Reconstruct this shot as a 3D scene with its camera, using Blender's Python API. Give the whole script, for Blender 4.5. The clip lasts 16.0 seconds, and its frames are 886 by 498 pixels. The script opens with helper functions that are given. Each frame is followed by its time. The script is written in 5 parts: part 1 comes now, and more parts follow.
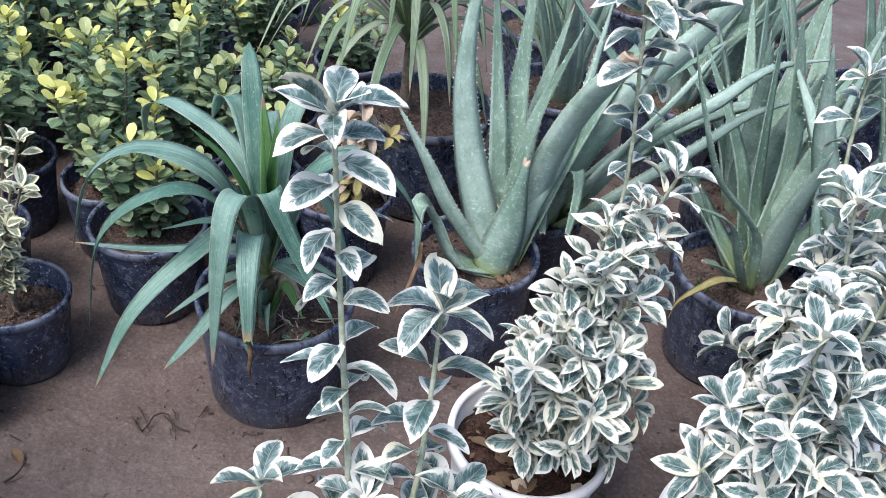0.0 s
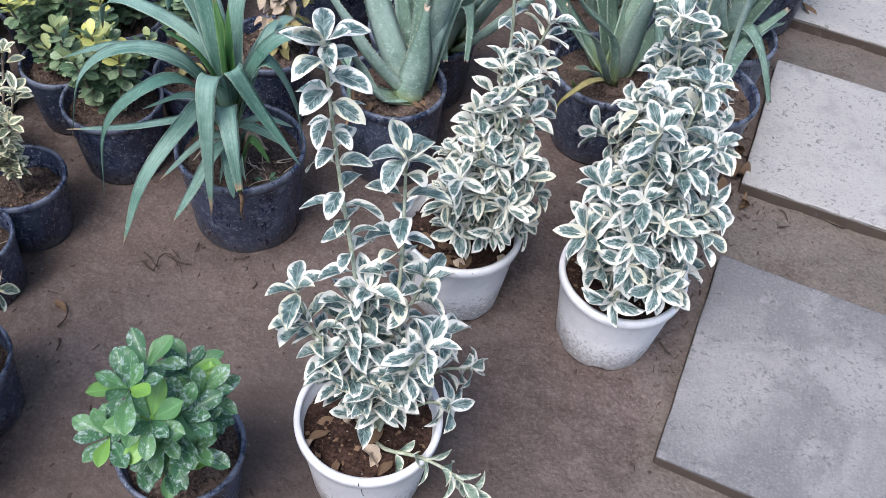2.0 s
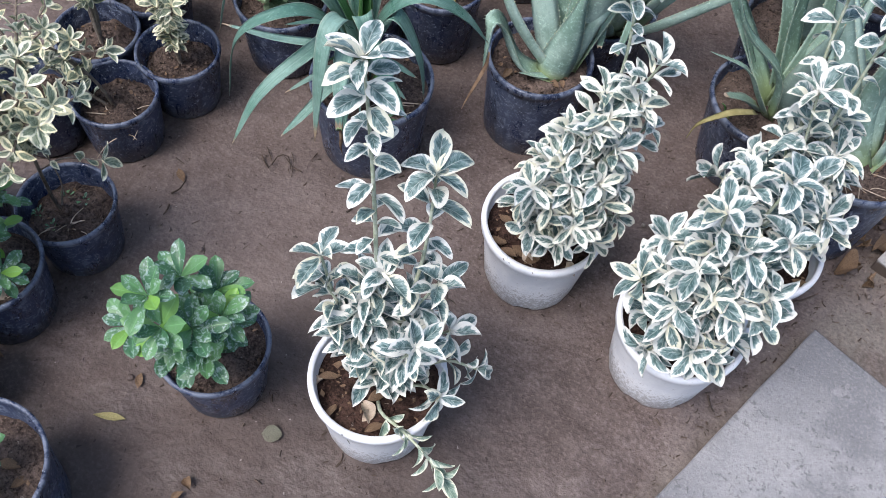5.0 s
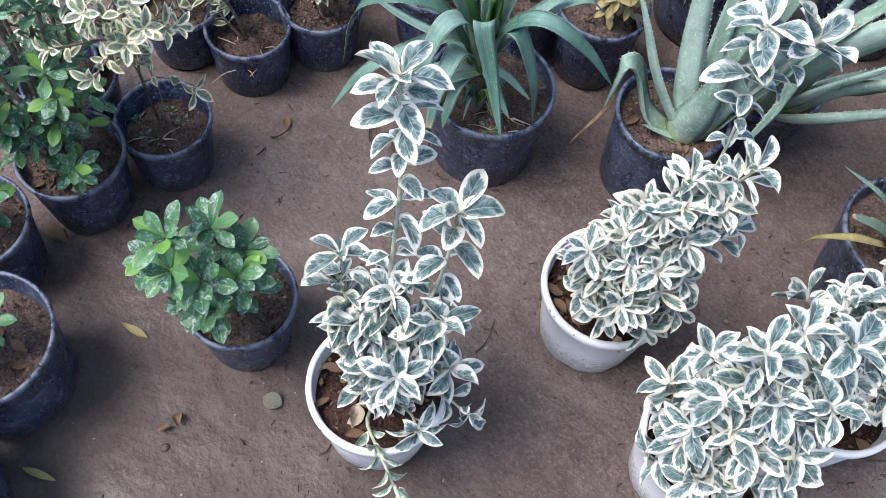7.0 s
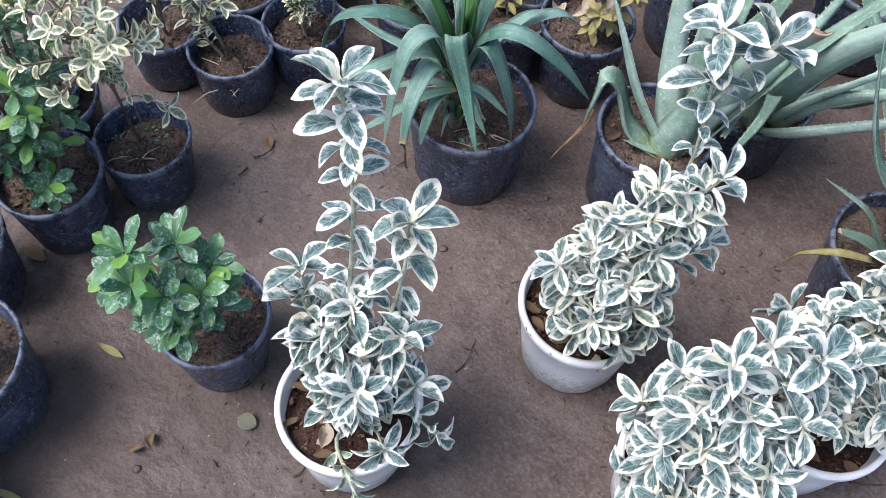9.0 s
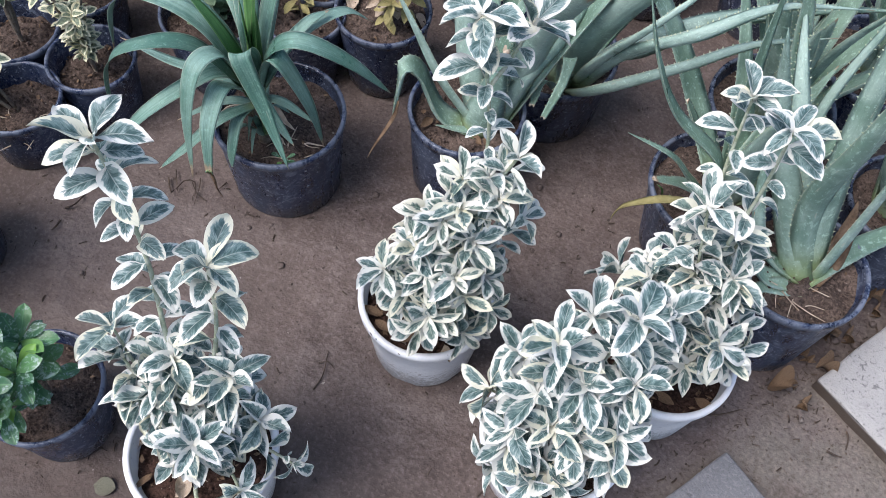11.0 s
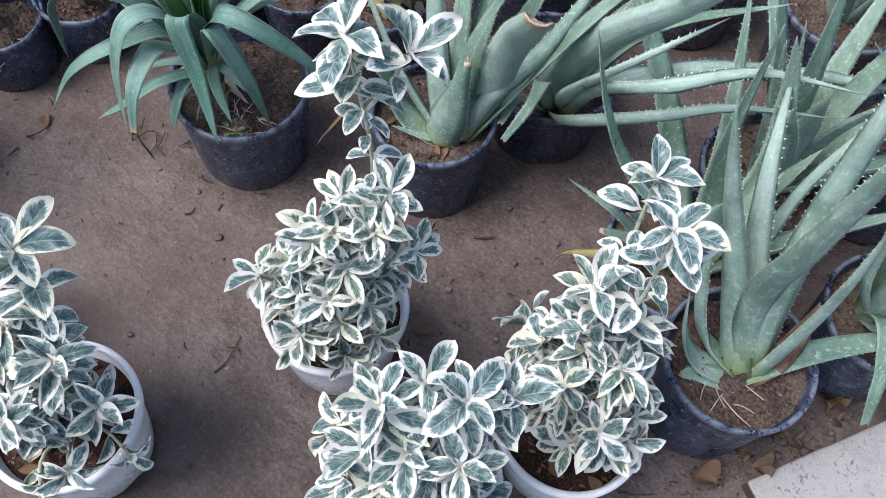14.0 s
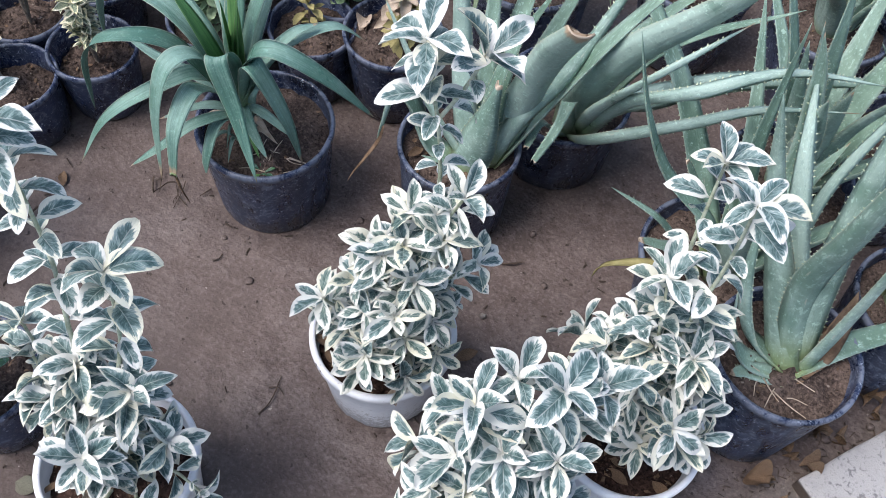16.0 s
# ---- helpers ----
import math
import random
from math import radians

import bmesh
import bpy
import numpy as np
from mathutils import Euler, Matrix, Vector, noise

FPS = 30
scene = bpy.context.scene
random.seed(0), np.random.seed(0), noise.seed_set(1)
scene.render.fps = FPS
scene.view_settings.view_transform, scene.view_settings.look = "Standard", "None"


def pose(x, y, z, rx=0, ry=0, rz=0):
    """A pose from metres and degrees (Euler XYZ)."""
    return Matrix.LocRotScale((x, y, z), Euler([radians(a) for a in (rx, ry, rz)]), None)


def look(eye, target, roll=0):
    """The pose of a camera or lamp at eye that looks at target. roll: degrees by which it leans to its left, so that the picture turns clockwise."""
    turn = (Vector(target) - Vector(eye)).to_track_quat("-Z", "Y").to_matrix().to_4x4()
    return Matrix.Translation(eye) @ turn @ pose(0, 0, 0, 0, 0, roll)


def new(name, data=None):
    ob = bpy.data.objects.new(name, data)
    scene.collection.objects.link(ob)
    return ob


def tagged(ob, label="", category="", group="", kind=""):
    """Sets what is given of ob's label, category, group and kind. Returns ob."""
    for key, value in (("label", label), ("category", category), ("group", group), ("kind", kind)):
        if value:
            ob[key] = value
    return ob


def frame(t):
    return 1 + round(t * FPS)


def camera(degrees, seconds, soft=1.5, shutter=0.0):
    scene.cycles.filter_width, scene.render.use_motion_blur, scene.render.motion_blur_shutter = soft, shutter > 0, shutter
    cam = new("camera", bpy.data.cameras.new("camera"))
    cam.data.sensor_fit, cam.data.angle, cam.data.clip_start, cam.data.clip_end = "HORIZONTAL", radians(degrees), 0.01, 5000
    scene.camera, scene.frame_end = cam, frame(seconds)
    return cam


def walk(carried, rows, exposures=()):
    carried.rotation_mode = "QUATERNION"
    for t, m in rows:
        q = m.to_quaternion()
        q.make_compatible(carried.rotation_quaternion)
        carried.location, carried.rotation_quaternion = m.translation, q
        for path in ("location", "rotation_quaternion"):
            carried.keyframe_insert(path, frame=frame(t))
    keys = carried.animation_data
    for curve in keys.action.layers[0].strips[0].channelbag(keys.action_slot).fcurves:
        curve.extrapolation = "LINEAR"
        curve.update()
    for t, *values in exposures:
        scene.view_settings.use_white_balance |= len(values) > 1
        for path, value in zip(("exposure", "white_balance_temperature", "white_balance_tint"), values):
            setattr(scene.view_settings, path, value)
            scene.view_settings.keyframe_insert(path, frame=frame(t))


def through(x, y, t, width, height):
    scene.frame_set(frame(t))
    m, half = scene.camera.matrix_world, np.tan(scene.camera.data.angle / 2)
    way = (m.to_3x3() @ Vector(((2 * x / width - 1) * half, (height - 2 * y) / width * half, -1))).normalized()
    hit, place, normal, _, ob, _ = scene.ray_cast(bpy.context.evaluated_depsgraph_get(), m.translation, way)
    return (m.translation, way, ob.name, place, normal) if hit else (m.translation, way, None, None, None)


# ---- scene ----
cam = camera(51.61, 16.0, 0.5)
PATH = [
    (0, (0.5275, 0.4852, 1.1266), (0.3625, 1.7454, 0.1547), 7.50),
    (0.5, (0.4794, 0.4211, 1.1932), (0.4618, 1.6613, 0.1824), 6.38),
    (1, (0.4543, 0.3473, 1.2776), (0.5266, 1.5103, 0.1812), 6.62),
    (1.5, (0.4510, 0.2927, 1.3581), (0.5436, 1.3830, 0.1907), 6.98),
    (2, (0.4610, 0.2490, 1.4110), (0.5339, 1.2800, 0.1896), 6.90),
    (2.5, (0.4880, 0.2319, 1.4575), (0.5527, 1.2270, 0.2063), 7.31),
    (3, (0.5312, 0.2608, 1.4972), (0.5431, 1.2149, 0.2129), 7.41),
    (3.5, (0.6003, 0.2890, 1.5249), (0.5127, 1.2030, 0.2146), 7.41),
    (4, (0.6419, 0.3240, 1.5334), (0.4961, 1.2020, 0.2037), 8.47),
    (4.2, (0.6554, 0.3360, 1.5383), (0.4782, 1.1997, 0.2032), 7.71),
    (6.3, (0.7368, 0.5738, 1.5542), (0.3738, 1.2280, 0.1399), 8.97),
    (6.5, (0.7581, 0.5896, 1.5528), (0.3587, 1.2201, 0.1376), 8.41),
    (7, (0.7872, 0.6104, 1.5423), (0.3135, 1.2103, 0.1367), 7.79),
    (7.5, (0.7941, 0.6242, 1.5376), (0.2922, 1.2205, 0.1402), 5.30),
    (8, (0.7992, 0.6353, 1.5246), (0.2817, 1.2284, 0.1316), 4.61),
    (8.2, (0.8053, 0.6356, 1.5195), (0.2627, 1.2368, 0.1395), 4.55),
    (10.3, (0.9150, 0.7442, 1.5094), (0.4157, 1.3646, 0.1217), 2.56),
    (10.5, (0.9115, 0.7494, 1.5077), (0.4387, 1.3863, 0.1182), 2.94),
    (11, (0.8950, 0.7608, 1.5168), (0.5267, 1.4620, 0.1266), 5.77),
    (11.5, (0.8672, 0.7837, 1.5219), (0.5967, 1.5158, 0.1252), 7.15),
    (12, (0.8488, 0.8009, 1.5170), (0.6446, 1.5497, 0.1179), 8.36),
    (12.5, (0.8640, 0.8387, 1.5098), (0.6483, 1.5697, 0.1030), 10.10),
    (13, (0.9264, 0.9430, 1.5100), (0.5900, 1.6009, 0.0908), 9.00),
    (13.5, (0.9878, 1.0043, 1.4893), (0.5874, 1.6064, 0.0620), 7.22),
    (14, (1.0369, 1.0418, 1.4849), (0.5701, 1.5843, 0.0538), 5.80),
    (14.5, (1.0627, 1.0663, 1.4807), (0.5294, 1.5693, 0.0584), 5.33),
    (15, (1.0588, 1.0375, 1.4685), (0.4916, 1.5495, 0.0627), 5.46),
    (15.5, (1.0290, 0.9506, 1.4696), (0.4597, 1.5248, 0.0890), 4.90),
    (16, (0.9876, 0.8900, 1.4574), (0.5051, 1.5680, 0.0908), 6.41),
]
EXPOSURES = [(0, 1.18), (1, 1.12), (2.5, 1.05), (4.2, 1.1), (6.5, 1.24), (8.2, 1.28), (10.3, 1.13), (12.5, 0.98), (13.5, 1.07), (14.4, 1.16), (15.2, 1.19), (16, 1.13)]
walk(cam, [(t, look(eye, target, roll)) for t, eye, target, roll in PATH], EXPOSURES)

# ---- light: an even, overcast daylight ----
SUN_UP, SUN_AZ = 62.0, 215.0
world = bpy.data.worlds.new("sky")
scene.world = world
world.use_nodes = True
wn, wl = world.node_tree.nodes, world.node_tree.links
sky = wn.new("ShaderNodeTexSky")
sky.sky_type, sky.sun_disc = "NISHITA", False
sky.sun_elevation, sky.sun_rotation = radians(SUN_UP), radians(SUN_AZ)
sky.air_density, sky.dust_density, sky.ozone_density = 1.0, 2.5, 1.5
wl.new(sky.outputs[0], wn["Background"].inputs[0])
wn["Background"].inputs[1].default_value = 0.118
sun = new("sun", bpy.data.lights.new("sun", "SUN"))
sun.data.energy, sun.data.angle, sun.data.color = 1.75, radians(30), (1.0, 0.952, 0.975)
_d = Vector((math.sin(radians(SUN_AZ)) * math.cos(radians(SUN_UP)), math.cos(radians(SUN_AZ)) * math.cos(radians(SUN_UP)), math.sin(radians(SUN_UP))))
sun.matrix_basis = look(_d * 20, (0, 0, 0))


# ---- materials ----
class Mat:
    """A small builder of node materials."""

    def __init__(self, name, rough=0.6, spec=0.5):
        self.m = bpy.data.materials.new(name)
        self.m.use_nodes = True
        self.n, self.l = self.m.node_tree.nodes, self.m.node_tree.links
        self.b = self.n["Principled BSDF"]
        self.b.inputs["Roughness"].default_value = rough
        self.b.inputs["Specular IOR Level"].default_value = spec

    def put(self, value, socket):
        if isinstance(value, (int, float)):
            socket.default_value = value
        elif isinstance(value, tuple):
            socket.default_value = (*value, 1.0) if len(value) == 3 and socket.type == "RGBA" else value
        else:
            self.l.new(value, socket)

    def obj(self):
        return self.n.new("ShaderNodeTexCoord").outputs["Object"]

    def geo(self):
        return self.n.new("ShaderNodeNewGeometry").outputs["Position"]

    def rand(self):
        return self.n.new("ShaderNodeObjectInfo").outputs["Random"]

    def island(self):
        return self.n.new("ShaderNodeNewGeometry").outputs["Random Per Island"]

    def attr(self, name):
        a = self.n.new("ShaderNodeAttribute")
        a.attribute_name = name
        return a.outputs["Fac"]

    def math(self, op, a, b=0.0, clamp=False):
        k = self.n.new("ShaderNodeMath")
        k.operation, k.use_clamp = op, clamp
        self.put(a, k.inputs[0]), self.put(b, k.inputs[1])
        return k.outputs[0]

    def scaled(self, vec, s):
        k = self.n.new("ShaderNodeVectorMath")
        k.operation = "MULTIPLY"
        self.put(vec, k.inputs[0])
        k.inputs[1].default_value = s
        return k.outputs[0]

    def shifted(self, vec, x):
        """vec moved by x (a value) times a fixed step, to give each object its own noise."""
        k = self.n.new("ShaderNodeVectorMath")
        k.operation = "MULTIPLY_ADD"
        c = self.n.new("ShaderNodeCombineXYZ")
        for s in c.inputs:
            self.put(x, s)
        self.l.new(c.outputs[0], k.inputs[0])
        k.inputs[1].default_value = (37.0, 53.0, 71.0)
        self.put(vec, k.inputs[2])
        return k.outputs[0]

    def noise(self, vec, scale, detail=4.0, rough=0.55, dist=0.0):
        k = self.n.new("ShaderNodeTexNoise")
        self.put(vec, k.inputs["Vector"])
        k.inputs["Scale"].default_value, k.inputs["Detail"].default_value = scale, detail
        k.inputs["Roughness"].default_value, k.inputs["Distortion"].default_value = rough, dist
        return k.outputs["Fac"]

    def cells(self, vec, scale):
        k = self.n.new("ShaderNodeTexVoronoi")
        self.put(vec, k.inputs["Vector"])
        k.inputs["Scale"].default_value = scale
        return k.outputs["Distance"]

    def ramp(self, v, lo, hi):
        k = self.n.new("ShaderNodeMapRange")
        k.interpolation_type = "SMOOTHSTEP"
        self.put(v, k.inputs[0])
        self.put(lo, k.inputs[1]), self.put(hi, k.inputs[2])
        return k.outputs[0]

    def mix(self, fac, a, b):
        k = self.n.new("ShaderNodeMix")
        k.data_type = "RGBA"
        self.put(fac, k.inputs[0]), self.put(a, k.inputs[6]), self.put(b, k.inputs[7])
        return k.outputs[2]

    def bump(self, h, strength, dist):
        k = self.n.new("ShaderNodeBump")
        k.inputs["Strength"].default_value, k.inputs["Distance"].default_value = strength, dist
        self.put(h, k.inputs["Height"])
        self.l.new(k.outputs[0], self.b.inputs["Normal"])

    def done(self, colour, rough=None, through=0.0):
        self.put(colour, self.b.inputs["Base Color"])
        if rough is not None:
            self.put(rough, self.b.inputs["Roughness"])
        if through:
            t = self.n.new("ShaderNodeBsdfTranslucent")
            self.put(colour, t.inputs[0])
            mx = self.n.new("ShaderNodeMixShader")
            mx.inputs[0].default_value = through
            self.l.new(self.b.outputs[0], mx.inputs[1]), self.l.new(t.outputs[0], mx.inputs[2])
            self.l.new(mx.outputs[0], self.n["Material Output"].inputs[0])
        return self.m


def mat_earth():
    k = Mat("damp_earth", 0.8, 0.3)
    p = k.geo()
    big, mid, soft, fine = k.noise(p, 1.6, 3), k.noise(p, 6, 5, 0.5, 0.2), k.noise(p, 28, 5, 0.55), k.noise(p, 150, 3, 0.6)
    c = k.mix(k.ramp(big, 0.36, 0.64), (0.088, 0.066, 0.059), (0.114, 0.087, 0.078))
    xyz = k.n.new("ShaderNodeSeparateXYZ")
    k.l.new(p, xyz.inputs[0])
    off = k.math("SUBTRACT", k.math("MULTIPLY", xyz.outputs[0], 0.922), k.math("MULTIPLY", xyz.outputs[1], 0.388))
    c = k.mix(k.math("MULTIPLY", k.ramp(k.math("ADD", off, k.math("MULTIPLY", mid, 0.12)), 0.46, 0.56), 0.8), c, (0.13, 0.117, 0.1))
    c = k.mix(k.math("MULTIPLY", k.ramp(mid, 0.5, 0.68), 0.5), c, (0.145, 0.115, 0.104))
    c = k.mix(k.math("MULTIPLY", k.ramp(mid, 0.46, 0.32), 0.55), c, (0.066, 0.049, 0.044))
    c = k.mix(k.math("MULTIPLY", k.ramp(soft, 0.5, 0.66), 0.3), c, (0.18, 0.145, 0.13))
    c = k.mix(k.math("MULTIPLY", k.ramp(soft, 0.46, 0.32), 0.4), c, (0.066, 0.048, 0.041))
    c = k.mix(k.math("MULTIPLY", k.ramp(fine, 0.53, 0.64), 0.34), c, (0.22, 0.178, 0.16))
    c = k.mix(k.math("MULTIPLY", k.ramp(fine, 0.46, 0.36), 0.42), c, (0.045, 0.033, 0.028))
    # Shade round the camera's standing place, put into the ground's colour with a noisy edge.
    shade_dist = k.n.new("ShaderNodeVectorMath")
    shade_dist.operation = "DISTANCE"
    k.l.new(p, shade_dist.inputs[0])
    shade_dist.inputs[1].default_value = (0.36, 0.62, 0.0)
    painted_shade = k.ramp(k.math("ADD", shade_dist.outputs["Value"], k.math("MULTIPLY", mid, 0.5)), 1.05, 0.5)
    c = k.mix(k.math("MULTIPLY", painted_shade, 0.62), c, (0.056, 0.042, 0.037))
    # Paler round patch, edge broken by noise; dry is just its distance node.
    dry = k.n.new("ShaderNodeVectorMath")
    dry.operation = "DISTANCE"
    k.l.new(p, dry.inputs[0])
    dry.inputs[1].default_value = (0.02, 1.2, 0.0)
    c = k.mix(k.math("MULTIPLY", k.ramp(k.math("ADD", dry.outputs["Value"], k.math("MULTIPLY", mid, 0.5)), 0.7, 0.4), 0.18), c, (0.18, 0.144, 0.128))
    speck = k.noise(p, 62, 2, 0.5)
    c = k.mix(k.math("MULTIPLY", k.ramp(speck, 0.695, 0.73), 0.85), c, (0.035, 0.025, 0.02))
    pale = k.noise(p, 85, 2, 0.5)
    c = k.mix(k.math("MULTIPLY", k.ramp(pale, 0.755, 0.775), 0.6), c, (0.36, 0.32, 0.29))
    h = k.math("ADD", k.math("MULTIPLY", mid, 0.9), k.math("ADD", k.math("MULTIPLY", soft, 0.5), k.math("MULTIPLY", fine, 0.09)))
    k.bump(h, 0.8, 0.018)
    return k.done(c, k.ramp(mid, 1.15, 0.0))


def mat_concrete(name, paler):
    k = Mat(name, 0.85, 0.3)
    r = k.rand()
    p = k.shifted(k.obj(), r)
    big, mid, fine, pit = k.noise(p, 3.5, 4, 0.6, 0.8), k.noise(p, 14, 6, 0.65), k.noise(p, 190, 4, 0.7), k.cells(p, 45)
    c = k.mix(k.ramp(big, 0.38, 0.62), (0.085, 0.088, 0.102), (0.205, 0.205, 0.214))
    c = k.mix(paler, c, (0.4, 0.39, 0.375))
    c = k.mix(k.math("MULTIPLY", k.ramp(mid, 0.52, 0.66), 0.35), c, (0.31, 0.304, 0.305))
    c = k.mix(k.math("MULTIPLY", k.ramp(mid, 0.47, 0.34), 0.4), c, (0.17, 0.168, 0.175))
    c = k.mix(k.math("MULTIPLY", k.ramp(fine, 0.47, 0.40), 0.22), c, (0.36, 0.352, 0.345))
    scratch = k.noise(p, 95, 4, 0.7, 0.6)
    c = k.mix(k.math("MULTIPLY", k.math("MULTIPLY", k.ramp(scratch, 0.55, 0.62), k.ramp(mid, 0.44, 0.56)), 0.75), c, (0.105, 0.104, 0.108))
    c = k.mix(k.math("MULTIPLY", k.ramp(fine, 0.6, 0.63), 0.55), c, (0.13, 0.128, 0.13))
    c = k.mix(k.math("MULTIPLY", k.ramp(pit, 0.035, 0.02), 0.75), c, (0.07, 0.065, 0.06))
    side = k.n.new("ShaderNodeSeparateXYZ")
    k.l.new(k.obj(), side.inputs[0])
    dirt = k.math("MULTIPLY", k.ramp(side.outputs[2], -0.003, -0.012), k.ramp(mid, 0.2, 0.45))
    c = k.mix(dirt, c, (0.075, 0.057, 0.046))
    k.bump(k.math("ADD", fine, k.math("MULTIPLY", mid, 0.6)), 0.6, 0.004)
    return k.done(c)


def mat_black_pot():
    k = Mat("scuffed_black_plastic", 0.42, 0.4)
    r = k.rand()
    p = k.shifted(k.obj(), r)
    streak = k.noise(k.scaled(p, (1, 1, 0.35)), 34, 6, 0.7)
    dust, speck, fleck, rub = k.noise(p, 10, 5, 0.65), k.noise(p, 240, 3, 0.7), k.noise(p, 150, 4, 0.7), k.noise(p, 60, 6, 0.75, 0.6)
    c = k.mix(k.ramp(dust, 0.3, 0.7), (0.006, 0.010, 0.024), (0.024, 0.037, 0.084))
    c = k.mix(k.math("MULTIPLY", k.ramp(streak, 0.50, 0.62), 0.32), c, (0.085, 0.105, 0.155))
    worn = k.math("MULTIPLY", k.ramp(rub, 0.53, 0.59), k.ramp(k.math("ADD", dust, k.math("MULTIPLY", r, 0.2)), 0.42, 0.62))
    c = k.mix(k.math("MULTIPLY", worn, 0.6), c, (0.17, 0.195, 0.25))
    c = k.mix(k.math("MULTIPLY", k.ramp(speck, 0.55, 0.63), 0.3), c, (0.17, 0.2, 0.27))
    c = k.mix(k.math("MULTIPLY", k.ramp(fleck, 0.61, 0.64), 0.75), c, (0.36, 0.4, 0.47))
    z = k.n.new("ShaderNodeSeparateXYZ")
    k.l.new(k.obj(), z.inputs[0])
    mud = k.math("MULTIPLY", k.ramp(k.math("ADD", z.outputs[2], k.math("MULTIPLY", streak, 0.09)), 0.1, 0.04), 0.5)
    c = k.mix(mud, c, (0.1, 0.085, 0.076))
    c = k.mix(k.math("MULTIPLY", k.attr("wear"), k.ramp(streak, 0.42, 0.58)), c, (0.13, 0.15, 0.2))
    k.bump(k.math("ADD", streak, k.math("MULTIPLY", rub, 0.6)), 0.4, 0.003)
    return k.done(c, k.math("ADD", k.math("MULTIPLY", k.ramp(streak, 0.4, 0.6), 0.3), 0.25))


def mat_white_pot():
    k = Mat("chalky_white_plastic", 0.5, 0.45)
    p = k.shifted(k.obj(), k.rand())
    dust, speck, fine = k.noise(p, 14, 6, 0.7), k.noise(p, 130, 4, 0.75), k.noise(p, 330, 3, 0.7)
    c = k.mix(k.ramp(dust, 0.3, 0.7), (0.64, 0.65, 0.68), (0.8, 0.8, 0.81))
    z = k.n.new("ShaderNodeSeparateXYZ")
    k.l.new(k.obj(), z.inputs[0])
    low = k.ramp(k.math("SUBTRACT", z.outputs[2], k.math("MULTIPLY", dust, 0.05)), 0.1, -0.01)
    spots = k.math("MULTIPLY", k.ramp(k.math("ADD", speck, k.math("MULTIPLY", low, 0.2)), 0.62, 0.7), 0.5)
    c = k.mix(spots, c, (0.23, 0.2, 0.175))
    c = k.mix(k.math("MULTIPLY", k.math("MULTIPLY", k.ramp(fine, 0.52, 0.66), low), 0.6), c, (0.2, 0.17, 0.15))
    c = k.mix(k.math("MULTIPLY", k.ramp(k.math("ADD", z.outputs[2], k.math("MULTIPLY", dust, 0.05)), 0.045, 0.02), 0.7), c, (0.27, 0.22, 0.185))
    k.bump(k.math("ADD", speck, fine), 0.2, 0.0015)
    return k.done(c)


def mat_soil(name, a, b):
    k = Mat(name, 0.92, 0.2)
    p = k.shifted(k.obj(), k.rand())
    big, mid, fine, grit = k.noise(p, 12, 3, 0.5), k.noise(p, 42, 5, 0.6, 0.4), k.noise(p, 190, 4, 0.7), k.noise(p, 120, 2, 0.5)
    c = k.mix(k.ramp(k.math("ADD", k.math("MULTIPLY", big, 0.6), k.math("MULTIPLY", mid, 0.4)), 0.40, 0.60), a, b)
    c = k.mix(k.math("MULTIPLY", k.ramp(fine, 0.53, 0.62), 0.45), c, tuple(min(1, v * 1.9) for v in b))
    c = k.mix(k.math("MULTIPLY", k.ramp(fine, 0.48, 0.38), 0.75), c, tuple(v * 0.35 for v in a))
    c = k.mix(k.math("MULTIPLY", k.ramp(grit, 0.70, 0.73), 0.7), c, (0.3, 0.26, 0.22))
    k.bump(k.math("ADD", mid, k.math("MULTIPLY", fine, 0.3)), 0.8, 0.012)
    return k.done(c)


